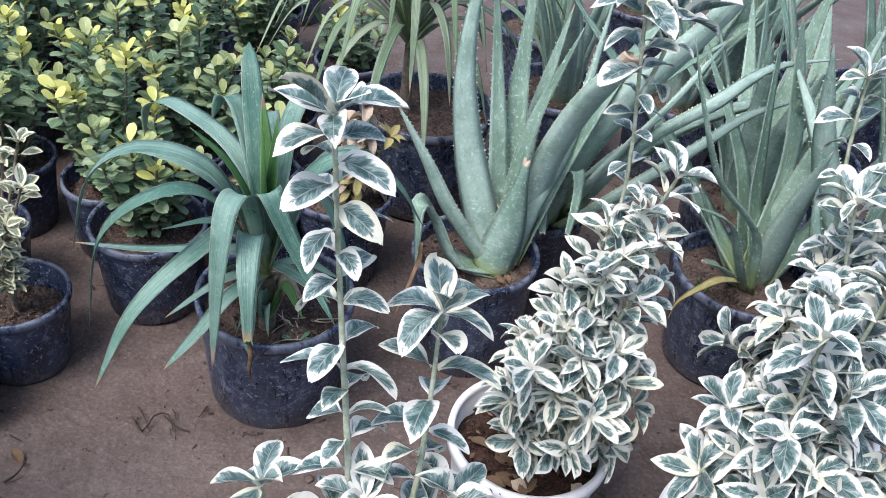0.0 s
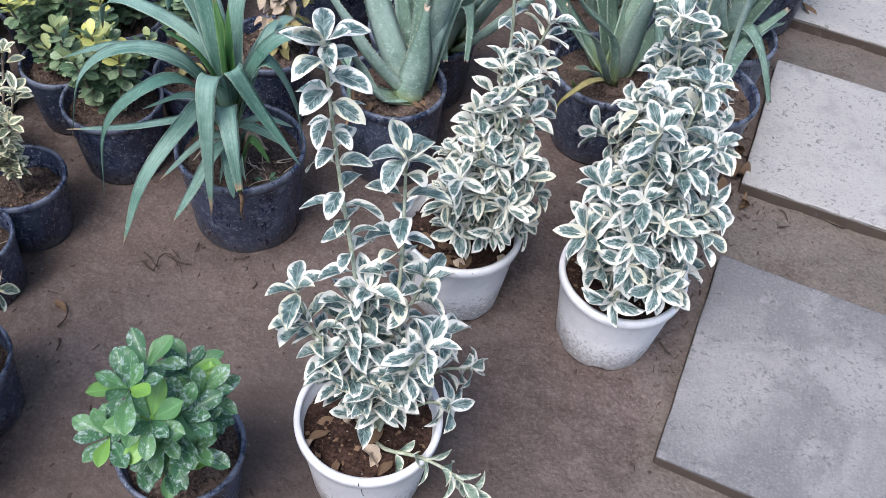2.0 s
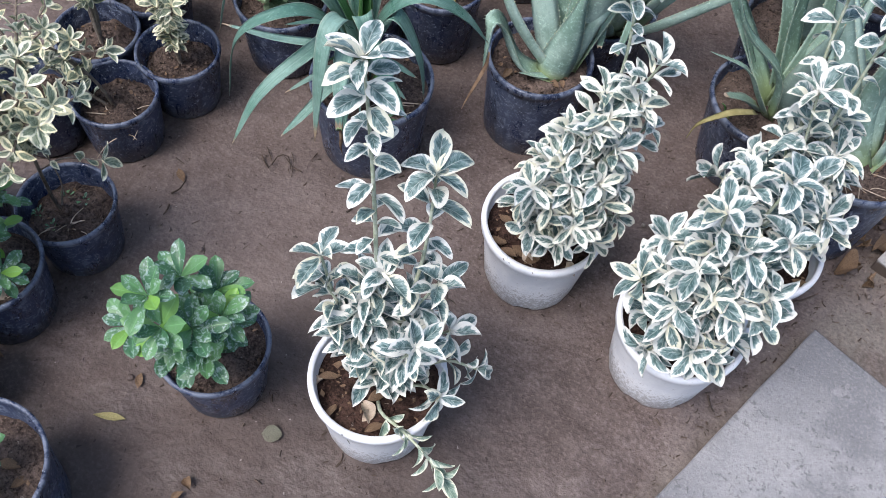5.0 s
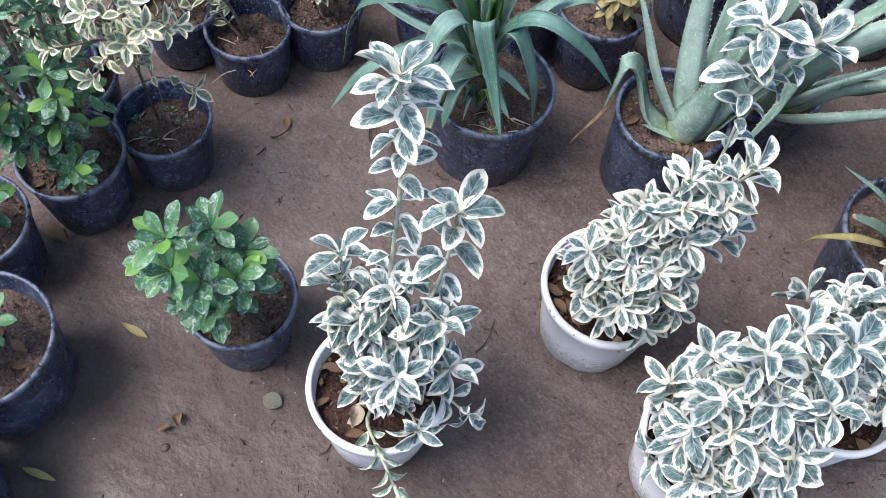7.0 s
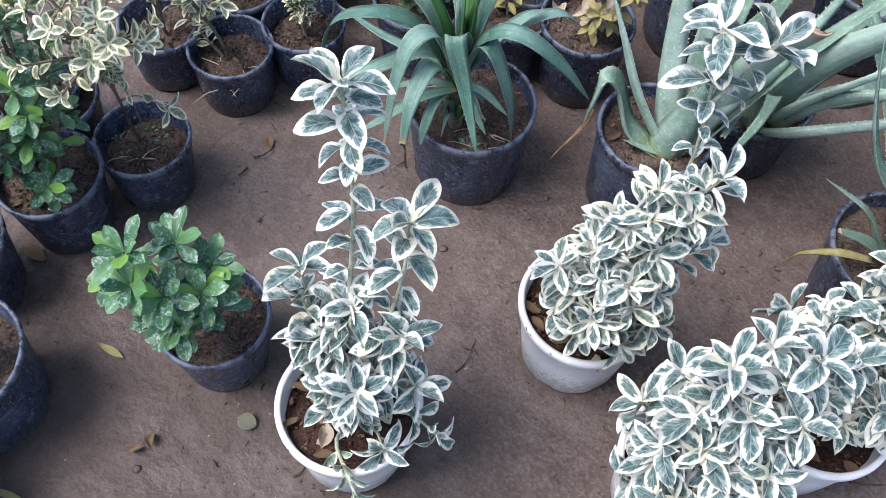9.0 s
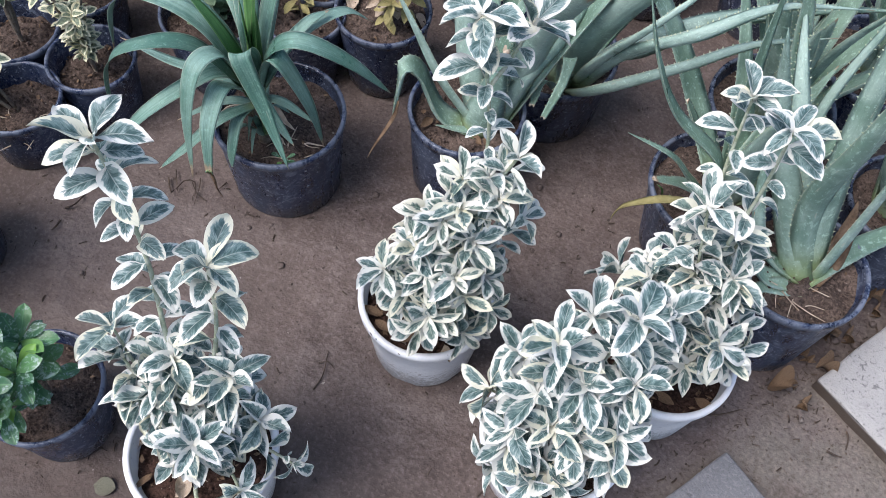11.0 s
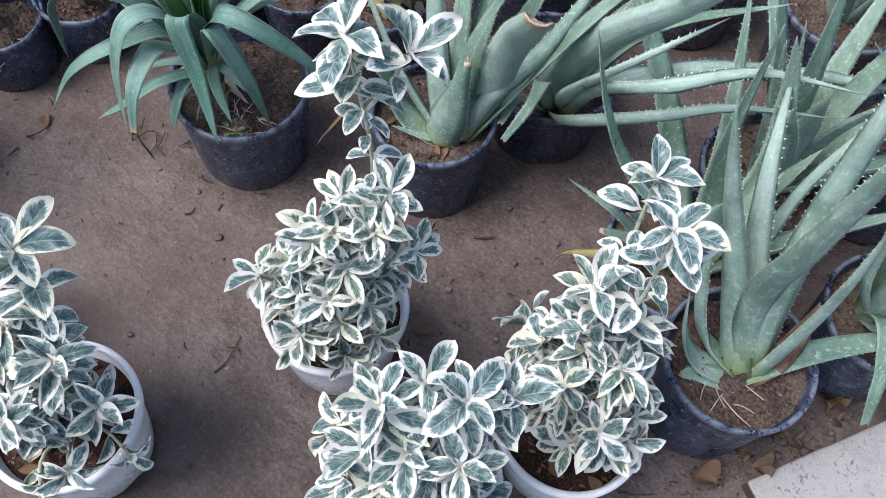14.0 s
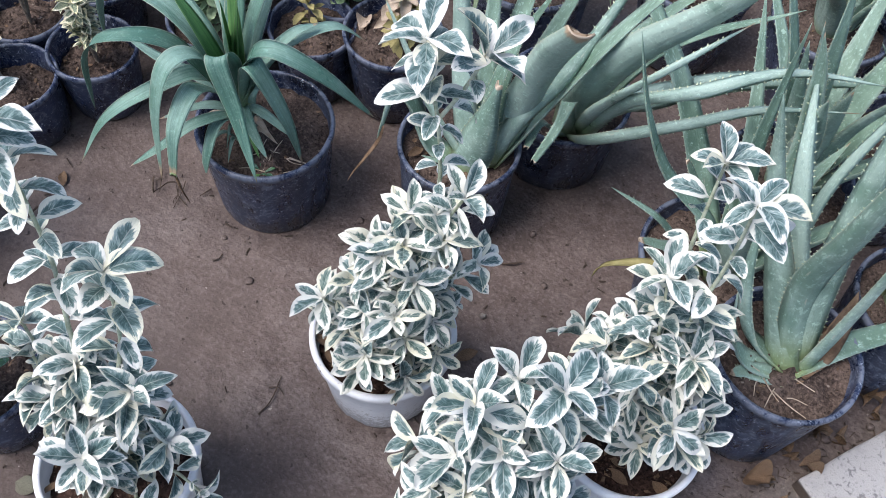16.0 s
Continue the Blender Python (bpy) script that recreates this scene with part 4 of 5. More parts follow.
blades = []
blades.append((0.08, False, [(0.455, 1.685, 0.18), (0.420, 1.70, 0.27), (0.378, 1.73, 0.39), (0.358, 1.745, 0.53), (0.370, 1.77, 0.72)], (-0.3, -1, 0)))
blades.append((0.046, False, [(0.470, 1.70, 0.18), (0.450, 1.72, 0.26), (0.428, 1.74, 0.39), (0.405, 1.77, 0.51), (0.375, 1.80, 0.68)], (-0.4, 1, 0)))
blades.append((0.05, False, [(0.480, 1.71, 0.18), (0.460, 1.74, 0.34), (0.445, 1.79, 0.44), (0.438, 1.84, 0.53), (0.435, 1.90, 0.68)], (0.1, 1, 0)))
blades.append((0.040, False, [(0.475, 1.69, 0.2), (0.468, 1.705, 0.32), (0.478, 1.73, 0.44), (0.524, 1.76, 0.595)], (0.3, 1, 0)))
blades.append((0.084, 0.2, [(0.458, 1.672, 0.185), (0.472, 1.684, 0.28), (0.480, 1.702, 0.382)], (0.2, -1, 0)))
blades.append((0.076, 0.66, [(0.478, 1.725, 0.2), (0.503, 1.743, 0.336), (0.543, 1.723, 0.472), (0.600, 1.686, 0.595)], (0.5, -1, 0)))
blades.append((0.042, False, [(0.485, 1.70, 0.19), (0.505, 1.733, 0.289), (0.537, 1.801, 0.371), (0.552, 1.888, 0.471), (0.562, 1.97, 0.58)], (0.6, -0.8, 0)))
blades.append((0.060, False, [(0.455, 1.675, 0.18), (0.395, 1.65, 0.215), (0.352, 1.645, 0.30), (0.338, 1.618, 0.325), (0.343, 1.588, 0.29), (0.347, 1.565, 0.245)], (-1, -0.6, 0)))
blades.append((0.048, False, [(0.455, 1.685, 0.18), (0.378, 1.665, 0.289), (0.328, 1.66, 0.384), (0.278, 1.66, 0.469)], (-0.4, -1, 0)))
blades.append((0.055, False, [(0.485, 1.72, 0.18), (0.53, 1.80, 0.32), (0.60, 1.86, 0.5), (0.68, 1.9, 0.66)]))
blades.append((0.045, False, [(0.475, 1.72, 0.18), (0.47, 1.84, 0.36), (0.5, 1.93, 0.56)]))
blades.append((0.022, False, [(0.455, 1.665, 0.19), (0.43, 1.64, 0.205), (0.405, 1.615, 0.225)], (-0.5, -1, 0)))
_a1 = aloe(0.425, 1.694, 0.108, 0.208, 0.094, "grey-green aloe with thick upright and cut leaves in black pot", blades, 31)
blades = []
blades.append((0.088, False, [(0.53, 1.89, 0.15), (0.552, 1.863, 0.29), (0.616, 1.853, 0.442), (0.703, 1.854, 0.578), (0.775, 1.850, 0.708), (0.85, 1.845, 0.83)], (0.5, -1, 0)))
blades.append((0.036, False, [(0.56, 1.87, 0.2), (0.609, 1.805, 0.352), (0.681, 1.80, 0.485), (0.751, 1.899, 0.568)], (0.6, -0.6, 0)))
blades.append((0.038, False, [(0.56, 1.88, 0.17), (0.639, 1.812, 0.376), (0.734, 1.805, 0.484), (0.824, 1.890, 0.531), (0.946, 1.960, 0.539)], (0.3, -1, 0)))
blades.append((0.038, False, [(0.55, 1.87, 0.16), (0.60, 1.825, 0.24), (0.66, 1.815, 0.315), (0.742, 1.835, 0.396), (0.82, 1.885, 0.452), (0.93, 1.96, 0.47)], (0.3, -1, 0)))
blades.append((0.055, False, [(0.55, 1.92, 0.17), (0.62, 1.90, 0.29), (0.72, 2.0, 0.34), (0.86, 2.10, 0.37), (1.0, 2.16, 0.4)], (0.3, -1, 0)))
blades.append((0.036, True, [(0.53, 1.88, 0.15), (0.545, 1.82, 0.28), (0.56, 1.79, 0.335), (0.568, 1.755, 0.31), (0.565, 1.71, 0.265)], (0.6, -1, 0)))
blades.append((0.036, True, [(0.52, 1.87, 0.15), (0.515, 1.80, 0.24), (0.525, 1.75, 0.23)]))
blades.append((0.050, False, [(0.53, 1.92, 0.16), (0.56, 1.98, 0.34), (0.66, 2.08, 0.5)]))
blades.append((0.045, False, [(0.54, 1.92, 0.16), (0.62, 1.98, 0.36), (0.78, 2.03, 0.52)]))
aloe(0.478, 1.942, 0.124, 0.172, 0.105, "aloe with long heavy leaves sprawling sideways in black pot", blades, 32)
blades = []
blades.append((0.076, False, [(1.06, 1.70, 0.20), (0.975, 1.742, 0.332), (0.904, 1.750, 0.480), (0.857, 1.732, 0.647)], (-0.3, -1, 0)))
blades.append((0.062, False, [(1.065, 1.72, 0.20), (0.99, 1.768, 0.323), (0.921, 1.823, 0.445), (0.849, 1.921, 0.552)], (-0.2, -1, 0)))
blades.append((0.058, False, [(1.07, 1.705, 0.20), (1.018, 1.731, 0.353), (1.024, 1.712, 0.529), (1.033, 1.685, 0.753), (1.04, 1.66, 0.86)], (0.5, -1, 0)))
blades.append((0.044, False, [(1.065, 1.69, 0.215), (1.132, 1.81, 0.240), (1.216, 1.925, 0.235), (1.309, 2.02, 0.2)], (0.7, 0.7, 0)))
blades.append((0.030, False, [(1.06, 1.73, 0.21), (0.985, 1.795, 0.274), (0.957, 1.883, 0.379), (0.976, 1.950, 0.536), (1.0, 1.99, 0.64)], (-0.2, -1, 0)))
blades.append((0.052, False, [(1.075, 1.715, 0.20), (1.03, 1.753, 0.372), (1.000, 1.789, 0.549), (0.981, 1.825, 0.725), (0.97, 1.85, 0.83)], (0.2, -1, 0)))
blades.append((0.044, False, [(1.085, 1.715, 0.20), (1.09, 1.745, 0.34), (1.085, 1.745, 0.5), (1.07, 1.74, 0.64)], (0.9, -0.4, 0)))
blades.append((0.046, False, [(1.06, 1.69, 0.21), (1.01, 1.665, 0.225), (0.975, 1.66, 0.275), (0.945, 1.675, 0.35)], (-1, -0.6, 0)))
blades.append((0.05, False, [(1.06, 1.70, 0.21), (0.985, 1.70, 0.245), (0.94, 1.72, 0.33), (0.91, 1.755, 0.44)], (-0.6, -1, 0)))
blades.append((0.042, True, [(1.07, 1.685, 0.212), (1.025, 1.655, 0.217), (1.01, 1.635, 0.222)], (-1, -0.6, 0)))
_a3 = aloe(1.053, 1.711, 0.115, 0.24, 0.092, "tall grey-green aloe with toothed leaves in black pot", blades, 33)
blades = []
blades.append((0.040, False, [(0.885, 1.78, 0.18), (0.858, 1.765, 0.306), (0.771, 1.724, 0.410), (0.718, 1.705, 0.52), (0.672, 1.707, 0.636)]))
blades.append((0.06, False, [(0.875, 1.81, 0.18), (0.782, 1.871, 0.272), (0.688, 1.909, 0.377), (0.574, 1.933, 0.485), (0.46, 1.955, 0.60)]))
blades.append((0.030, False, [(0.875, 1.78, 0.18), (0.835, 1.725, 0.28), (0.795, 1.683, 0.366), (0.723, 1.657, 0.400)]))
blades.append((0.050, False, [(0.9, 1.83, 0.18), (0.862, 1.85, 0.3), (0.839, 1.855, 0.43), (0.818, 1.898, 0.616)]))
blades.append((0.049, False, [(0.88, 1.82, 0.18), (0.90, 1.89, 0.36), (0.866, 1.90, 0.524), (0.84, 1.89, 0.62)]))
blades.append((0.040, True, [(0.86, 1.79, 0.18), (0.82, 1.735, 0.245), (0.785, 1.698, 0.275)]))
blades.append((0.029, True, [(0.85, 1.83, 0.18), (0.79, 1.84, 0.28), (0.765, 1.83, 0.33)]))
_a4 = aloe(0.877, 1.806, 0.123, 0.2, 0.095, "aloe with slender curved leaves and a yellowing leaf", blades, 34, 4, (0.02, 0.02), 0.40)
blades = []
blades.append((0.053, True, [(1.15, 1.95, 0.18), (1.20, 1.93, 0.22), (1.27, 1.96, 0.27)]))
blades.append((0.048, True, [(1.15, 1.95, 0.18), (1.17, 1.90, 0.26), (1.21, 1.86, 0.22), (1.255, 1.83, 0.12)]))
blades.append((0.066, False, [(1.16, 1.96, 0.18), (1.20, 1.99, 0.36), (1.28, 1.97, 0.58), (1.36, 1.94, 0.74)]))
blades.append((0.061, False, [(1.15, 1.95, 0.18), (1.10, 1.92, 0.30), (1.08, 1.90, 0.48)]))
aloe(1.171, 1.965, 0.105, 0.2, 0.085, "aloe with cut and broken leaves in black pot", blades, 35, 4, (-0.02, 0.0), 0.45)
blades = []
blades.append((0.055, False, [(0.88, 2.04, 0.18), (0.86, 2.02, 0.34), (0.82, 1.98, 0.56)]))
aloe(0.885, 2.038, 0.12, 0.2, 0.095, "aloe with crowded upright leaves in black pot", blades, 36, 12, (0, 0), 0.42)
aloe(1.02, 2.26, 0.12, 0.2, 0.095, "aloe with long narrow leaves in black pot", [], 37, 11, (0, 0), 0.42)
blades = []
blades.append((0.083, False, [(0.5, 2.36, 0.18), (0.5, 2.33, 0.32), (0.47, 2.3, 0.55)]))
aloe(0.50, 2.36, 0.12, 0.2, 0.095, "aloe with broad pale leaves in black pot", blades, 38, 8, (0, 0), 0.40)
aloe(0.76, 2.44, 0.12, 0.2, 0.095, "aloe with thin arching leaves in black pot", [], 39, 9, (0, 0), 0.36)
aloe(1.36, 2.33, 0.12, 0.2, 0.095, "aloe with thin arching leaves in black pot", [], 40, 9, (0, 0), 0.34)


for _k, (_x, _y, _n, _h, _l) in enumerate(((0.42, 2.68, 7, 0.34, "pale aloe standing in a black pot at the back"), (0.90, 2.60, 8, 0.38, "grey-green aloe in a black pot at the back"), (0.98, 2.92, 7, 0.36, "aloe with spreading leaves in a black pot at the back"),
                                            (1.24, 2.66, 8, 0.40, "aloe with narrow upright leaves in a black pot at the back"), (0.66, 2.95, 8, 0.38, "broad-leaved pale aloe in a black pot at the back"))):
    aloe(_x, _y, 0.12, 0.2, 0.095, _l, [], 140 + _k, _n, (0, 0), _h)


def dry_strip(ob, pts, width, material, label):
    part("dry_leaf", strap(local(ob, pts), width, 0.0016, None, 0.5, 18, 1.2, 0.6, 0.9), material, ob, label)


dry_strip(_a1, [(0.35, 1.582, 0.285), (0.352, 1.57, 0.262), (0.346, 1.548, 0.235), (0.337, 1.522, 0.205), (0.332, 1.512, 0.185)], 0.009, DRY, "shrivelled yellow-brown end of a broken leaf")
dry_strip(_a4, [(0.85, 1.72, 0.235), (0.813, 1.678, 0.258), (0.785, 1.664, 0.245), (0.757, 1.652, 0.22), (0.748, 1.645, 0.185)], 0.019, STRAW, "yellowed drying leaf with a thin curled tip")
dry_strip(_a4, [(0.80, 1.75, 0.175), (0.795, 1.742, 0.20), (0.785, 1.735, 0.215)], 0.006, YOUNG_STRAP, "blade of grass")
dry_strip(_a4, [(0.81, 1.74, 0.175), (0.812, 1.73, 0.205), (0.82, 1.722, 0.22)], 0.006, YOUNG_STRAP, "blade of grass")
dry_strip(_yucca, [(0.19, 1.286, 0.302), (0.191, 1.287, 0.27), (0.186, 1.292, 0.24), (0.188, 1.298, 0.205)], 0.008, DRY, "shrivelled brown end of a broken leaf")
_r = random.Random(52)
for _k in range(13):
    _a = 2.4 * _k + _r.uniform(-0.3, 0.3)
    _d, _h = _r.uniform(0.05, 0.1), _r.uniform(0.03, 0.07)
    _c, _s = math.cos(_a), math.sin(_a)
    dry_strip(_yucca, [(0.15 + 0.008 * _c, 1.455 + 0.008 * _s, 0.18), (0.15 + 0.5 * _d * _c, 1.455 + 0.5 * _d * _s, 0.2 + _h), (0.15 + _d * _c, 1.455 + _d * _s, 0.19 + _h * 0.5)], _r.uniform(0.01, 0.018),
              TAN if _k % 4 == 0 else YOUNG_STRAP if _k % 4 == 1 else YUCCA, "withered short leaf at the base" if _k % 4 == 0 else "")
dry_strip(_a3, [(1.085, 1.70, 0.22), (1.09, 1.755, 0.235), (1.085, 1.80, 0.27), (1.08, 1.83, 0.30)], 0.04, DRY, "brown papery dead leaf at the base")


# pale strap-leaved plant further back
def rays_of_leaves(c, n, seed, lo, hi, rise):
    rnd, out = random.Random(seed), []
    for k in range(n):
        a = 2.39996 * k
        L, u = rnd.uniform(lo, hi), (k + 0.5) / n
        h = rise * (1.15 - 1.1 * u)
        dx, dy = math.cos(a) * L, math.sin(a) * L
        out.append([rnd.uniform(0.016, 0.022), (c[0] + dx * 0.35, c[1] + dy * 0.35, c[2] + h * 0.75), (c[0] + dx * 0.75, c[1] + dy * 0.75, c[2] + h * 0.8 - 0.04 * u), (c[0] + dx, c[1] + dy, c[2] + h * 0.4 - 0.14 * u)])
    return out


strap_plant(0.24, 2.13, 0.14, 0.22, 0.115, "large spiky strap-leaved plant with pale stripes in black pot",
            rays_of_leaves((0.195, 2.13, 0.37), 46, 5, 0.22, 0.36, 0.30), 22, (0.195, 2.13, 0.36), "potted_dracaena", 0.02)


# ---- small green plants ----
def thorn_bush(x, y, R, H, r, label, seed, tips, soil=0.03, size=0.045, tuft=8):
    """Thorny stems that end in tufts of spoon-shaped leaves."""
    ob = thing("potted_crown_of_thorns", x, y, 0, label, "potted plant")
    rnd = random.Random(seed)
    top = pot(ob, R, H, r, BLACK, soil, POT_SOIL, 0.006, "scuffed black plastic pot", seed)
    for q in tips:
        b = Vector(q) - ob.location
        leafy_stem(ob, [(b.x * 0.15, b.y * 0.15, top), (b.x * 0.55, b.y * 0.55, top + (b.z - top) * 0.5), tuple(b)], THORN_LEAVES, rnd, size, 3, 0.0045, 0.0035, 0.55, tuft, 68, WOODY)
        bm, foot = bmesh.new(), Vector((b.x * 0.3, b.y * 0.3, top + (b.z - top) * 0.3))
        for k in range(26):
            o = foot.lerp(b, rnd.uniform(0.1, 1.0))
            a = rnd.uniform(0, 6.28)
            way = Vector((math.cos(a), math.sin(a), rnd.uniform(-0.3, 0.5)))
            side = way.orthogonal().normalized() * 0.0008
            tip = o + way * rnd.uniform(0.009, 0.016)
            vs = [bm.verts.new(o + side), bm.verts.new(o - side), bm.verts.new(o + way.cross(side).normalized() * 0.0008), bm.verts.new(tip)]
            for t3 in ((0, 1, 3), (1, 2, 3), (2, 0, 3)):
                bm.faces.new([vs[i] for i in t3])
        tagged(part("spines", bm, WOODY, ob, "thin grey spines"), "thin grey spines", kind="stuff")
    return ob


_r = random.Random(8)
thorn_bush(0.154, 0.894, 0.096, 0.158, 0.074, "small bushy plant with dusty spoon-shaped leaves in black pot", 41,
           [(0.149, 0.818, 0.44), (0.199, 0.825, 0.373), (0.185, 0.906, 0.34), (0.207, 0.827, 0.29), (0.144, 0.886, 0.38), (0.113, 0.801, 0.35), (0.164, 0.827, 0.26), (0.201, 0.89, 0.29), (0.172, 0.80, 0.40), (0.215, 0.87, 0.345)], 0.03, 0.050, 9)
thorn_bush(-0.262, 0.852, 0.096, 0.165, 0.075, "taller bushy plant with glossy green leaves in black pot", 42,
           [(-0.22, 0.85, 0.27), (-0.19, 0.83, 0.22), (-0.24, 0.80, 0.3)] + cloud(_r, 26, (-0.30, 0.85, 0.37), 0.12, 0.12, 0.15), 0.03, 0.042)
thorn_bush(-0.045, 0.545, 0.12, 0.2, 0.1, "green-leaved seedling with few leaves in large black pot", 43,
           [(-0.03, 0.57, 0.24), (-0.06, 0.54, 0.27), (-0.02, 0.52, 0.23)], 0.05, 0.05, 6)
thorn_bush(-0.255, 0.65, 0.1, 0.17, 0.08, "low green plant hidden at the side in black pot", 44,
           [(-0.235, 0.65, 0.22), (-0.26, 0.63, 0.25), (-0.22, 0.69, 0.23)], 0.03, 0.05, 6)
thorn_bush(0.062, 0.35, 0.12, 0.2, 0.1, "green seedling with few leaves in black pot", 45,
           [(0.05, 0.37, 0.24), (0.02, 0.35, 0.25)], 0.04, 0.05, 6)


def seedling(x, y, R, H, r, label, seed, tips, size=0.03, leaves=None, pairs=7, soil=0.05, bare=0.4, group="black nursery pots"):
    ob = thing("potted_variegated_shrub", x, y, 0, label, "potted plant", group)
    rnd = random.Random(seed)
    top = pot(ob, R, H, r, BLACK, soil, POT_SOIL, 0.006, "scuffed black plastic pot", seed)
    for pts in tips:
        p = local(ob, pts)
        leafy_stem(ob, [(p[0][0] * 0.3, p[0][1] * 0.3, top)] + p, leaves or GOLD_LEAVES, rnd, size, pairs, 0.004, 0.002, bare, 5, 60, WOODY)
    return ob


seedling(-0.256, 1.429, 0.086, 0.142, 0.068, "cream-edged shrub with dense narrow leaves in black pot", 51,
         [[(-0.26, 1.43, 0.2), (-0.27 + 0.06 * math.cos(a), 1.44 + 0.05 * math.sin(a), 0.34 + 0.05 * math.sin(2 * a))] for a in (0, 0.8, 1.6, 2.4, 3.2, 4, 4.8, 5.6)], 0.031, None, 10, 0.05, 0.3)
seedling(-0.309, 1.282, 0.087, 0.135, 0.075, "sparse cream-edged shrub leaning over its black pot", 52,
         [[(-0.33, 1.27, 0.16), (-0.36, 1.25, 0.24), (-0.37 + 0.05 * k, 1.22 + 0.02 * k, 0.29 + 0.02 * (k % 2))] for k in range(3)] + [[(-0.35, 1.26, 0.13), (-0.40, 1.24, 0.2)]], 0.032, None, 6)
_tree = seedling(-0.229, 1.022, 0.090, 0.147, 0.072, "small cream-edged tree with bare thin trunk in black pot", 53,
         [[(-0.262, 1.025, 0.12), (-0.235, 1.01, 0.28), (-0.205, 0.995, 0.40), (-0.215 + 0.115 * math.cos(a), 0.985 + 0.105 * math.sin(a), 0.475 + 0.045 * math.cos(3 * a))] for a in (0, 0.6, 1.2, 1.8, 2.4, 3.0, 3.6, 4.2, 4.8, 5.4, 6.0)]
         + [[(-0.262, 1.025, 0.12), (-0.235, 1.01, 0.28), (-0.21, 0.995, 0.42), (-0.215 + 0.06 * math.cos(a), 0.985 + 0.055 * math.sin(a), 0.515)] for a in (0.3, 1.3, 2.3, 3.3, 4.3, 5.3)], 0.031, None, 7, 0.05, 0.62)
leafy_stem(_tree, local(_tree, [(-0.245, 1.015, 0.24), (-0.19, 1.03, 0.29), (-0.12, 1.045, 0.31)]), GOLD_LEAVES, random.Random(9), 0.032, 1, 0.0018, 0.0012, 0.7, 4, 60, WOODY)
leafy_stem(_tree, local(_tree, [(-0.255, 1.03, 0.11), (-0.225, 1.03, 0.2), (-0.215, 1.02, 0.31)]), GOLD_LEAVES, random.Random(10), 0.022, 1, 0.0018, 0.0012, 0.8, 2, 60, WOODY)
seedling(-0.47, 0.941, 0.09, 0.147, 0.072, "cream-edged shrub in black pot behind the small tree", 54, [[(-0.47, 0.941, 0.2), (-0.510, 0.951, 0.3)], [(-0.47, 0.941, 0.2), (-0.490, 0.911, 0.33)]])
seedling(-0.42, 0.95, 0.09, 0.15, 0.072, "cream-edged shrub crowded between black pots", 55, [[(-0.42, 0.95, 0.25), (-0.40 + 0.09 * math.cos(a), 0.96 + 0.09 * math.sin(a), 0.38)] for a in (0, 1.2, 2.4, 3.6, 4.8)])
seedling(-0.43, 1.40, 0.088, 0.14, 0.07, "cream-edged shrub with pale new leaves in black pot", 56, [[(-0.43, 1.41, 0.22), (-0.42 + 0.08 * math.cos(a), 1.4 + 0.08 * math.sin(a), 0.34)] for a in (0, 1, 2, 3, 4, 5)])
seedling(-0.45, 1.22, 0.088, 0.14, 0.07, "cream-edged shrub with pale new leaves in black pot", 57, [[(-0.45, 1.22, 0.22), (-0.43 + 0.08 * math.cos(a), 1.22 + 0.08 * math.sin(a), 0.34)] for a in (0, 1, 2, 3, 4, 5)])
seedling(-0.407, 1.56, 0.088, 0.14, 0.07, "cream-edged shrub with pale new leaves in black pot", 58, [[(-0.41, 1.56, 0.22), (-0.41 + 0.07 * math.cos(a), 1.56 + 0.07 * math.sin(a), 0.30)] for a in (0, 1.5, 3, 4.5)])


def sprout(x, y, z, seed, n=8, size=0.010):
    """A small weed: a ring of tiny leaves on the earth of a pot."""
    rnd = random.Random(seed)
    ob = thing("weed", x, y, z, "tiny green weed sprouting in a pot's earth", "weed", "weeds")
    for k in range(n):
        a, el = 2.4 * k, rnd.uniform(0.3, 1.0)
        way = (math.cos(a) * math.cos(el), math.sin(a) * math.cos(el), math.sin(el))
        shared("leaf", rnd.choice(THORN_LEAVES), ob, leaf_pose((0.004 * math.cos(a), 0.004 * math.sin(a), 0.001 * k), way, (0, 0, 1), size * rnd.uniform(0.7, 1.3)))
    return ob


for _k, (_x, _y) in enumerate(((-0.262, 1.055), (-0.228, 1.058), (-0.245, 0.985), (-0.285, 1.0))):
    sprout(_x, _y, 0.098, 300 + _k)
for _k, (_x, _y) in enumerate(((0.205, 1.435),)):
    sprout(_x, _y, 0.165, 310 + _k, 6, 0.022)


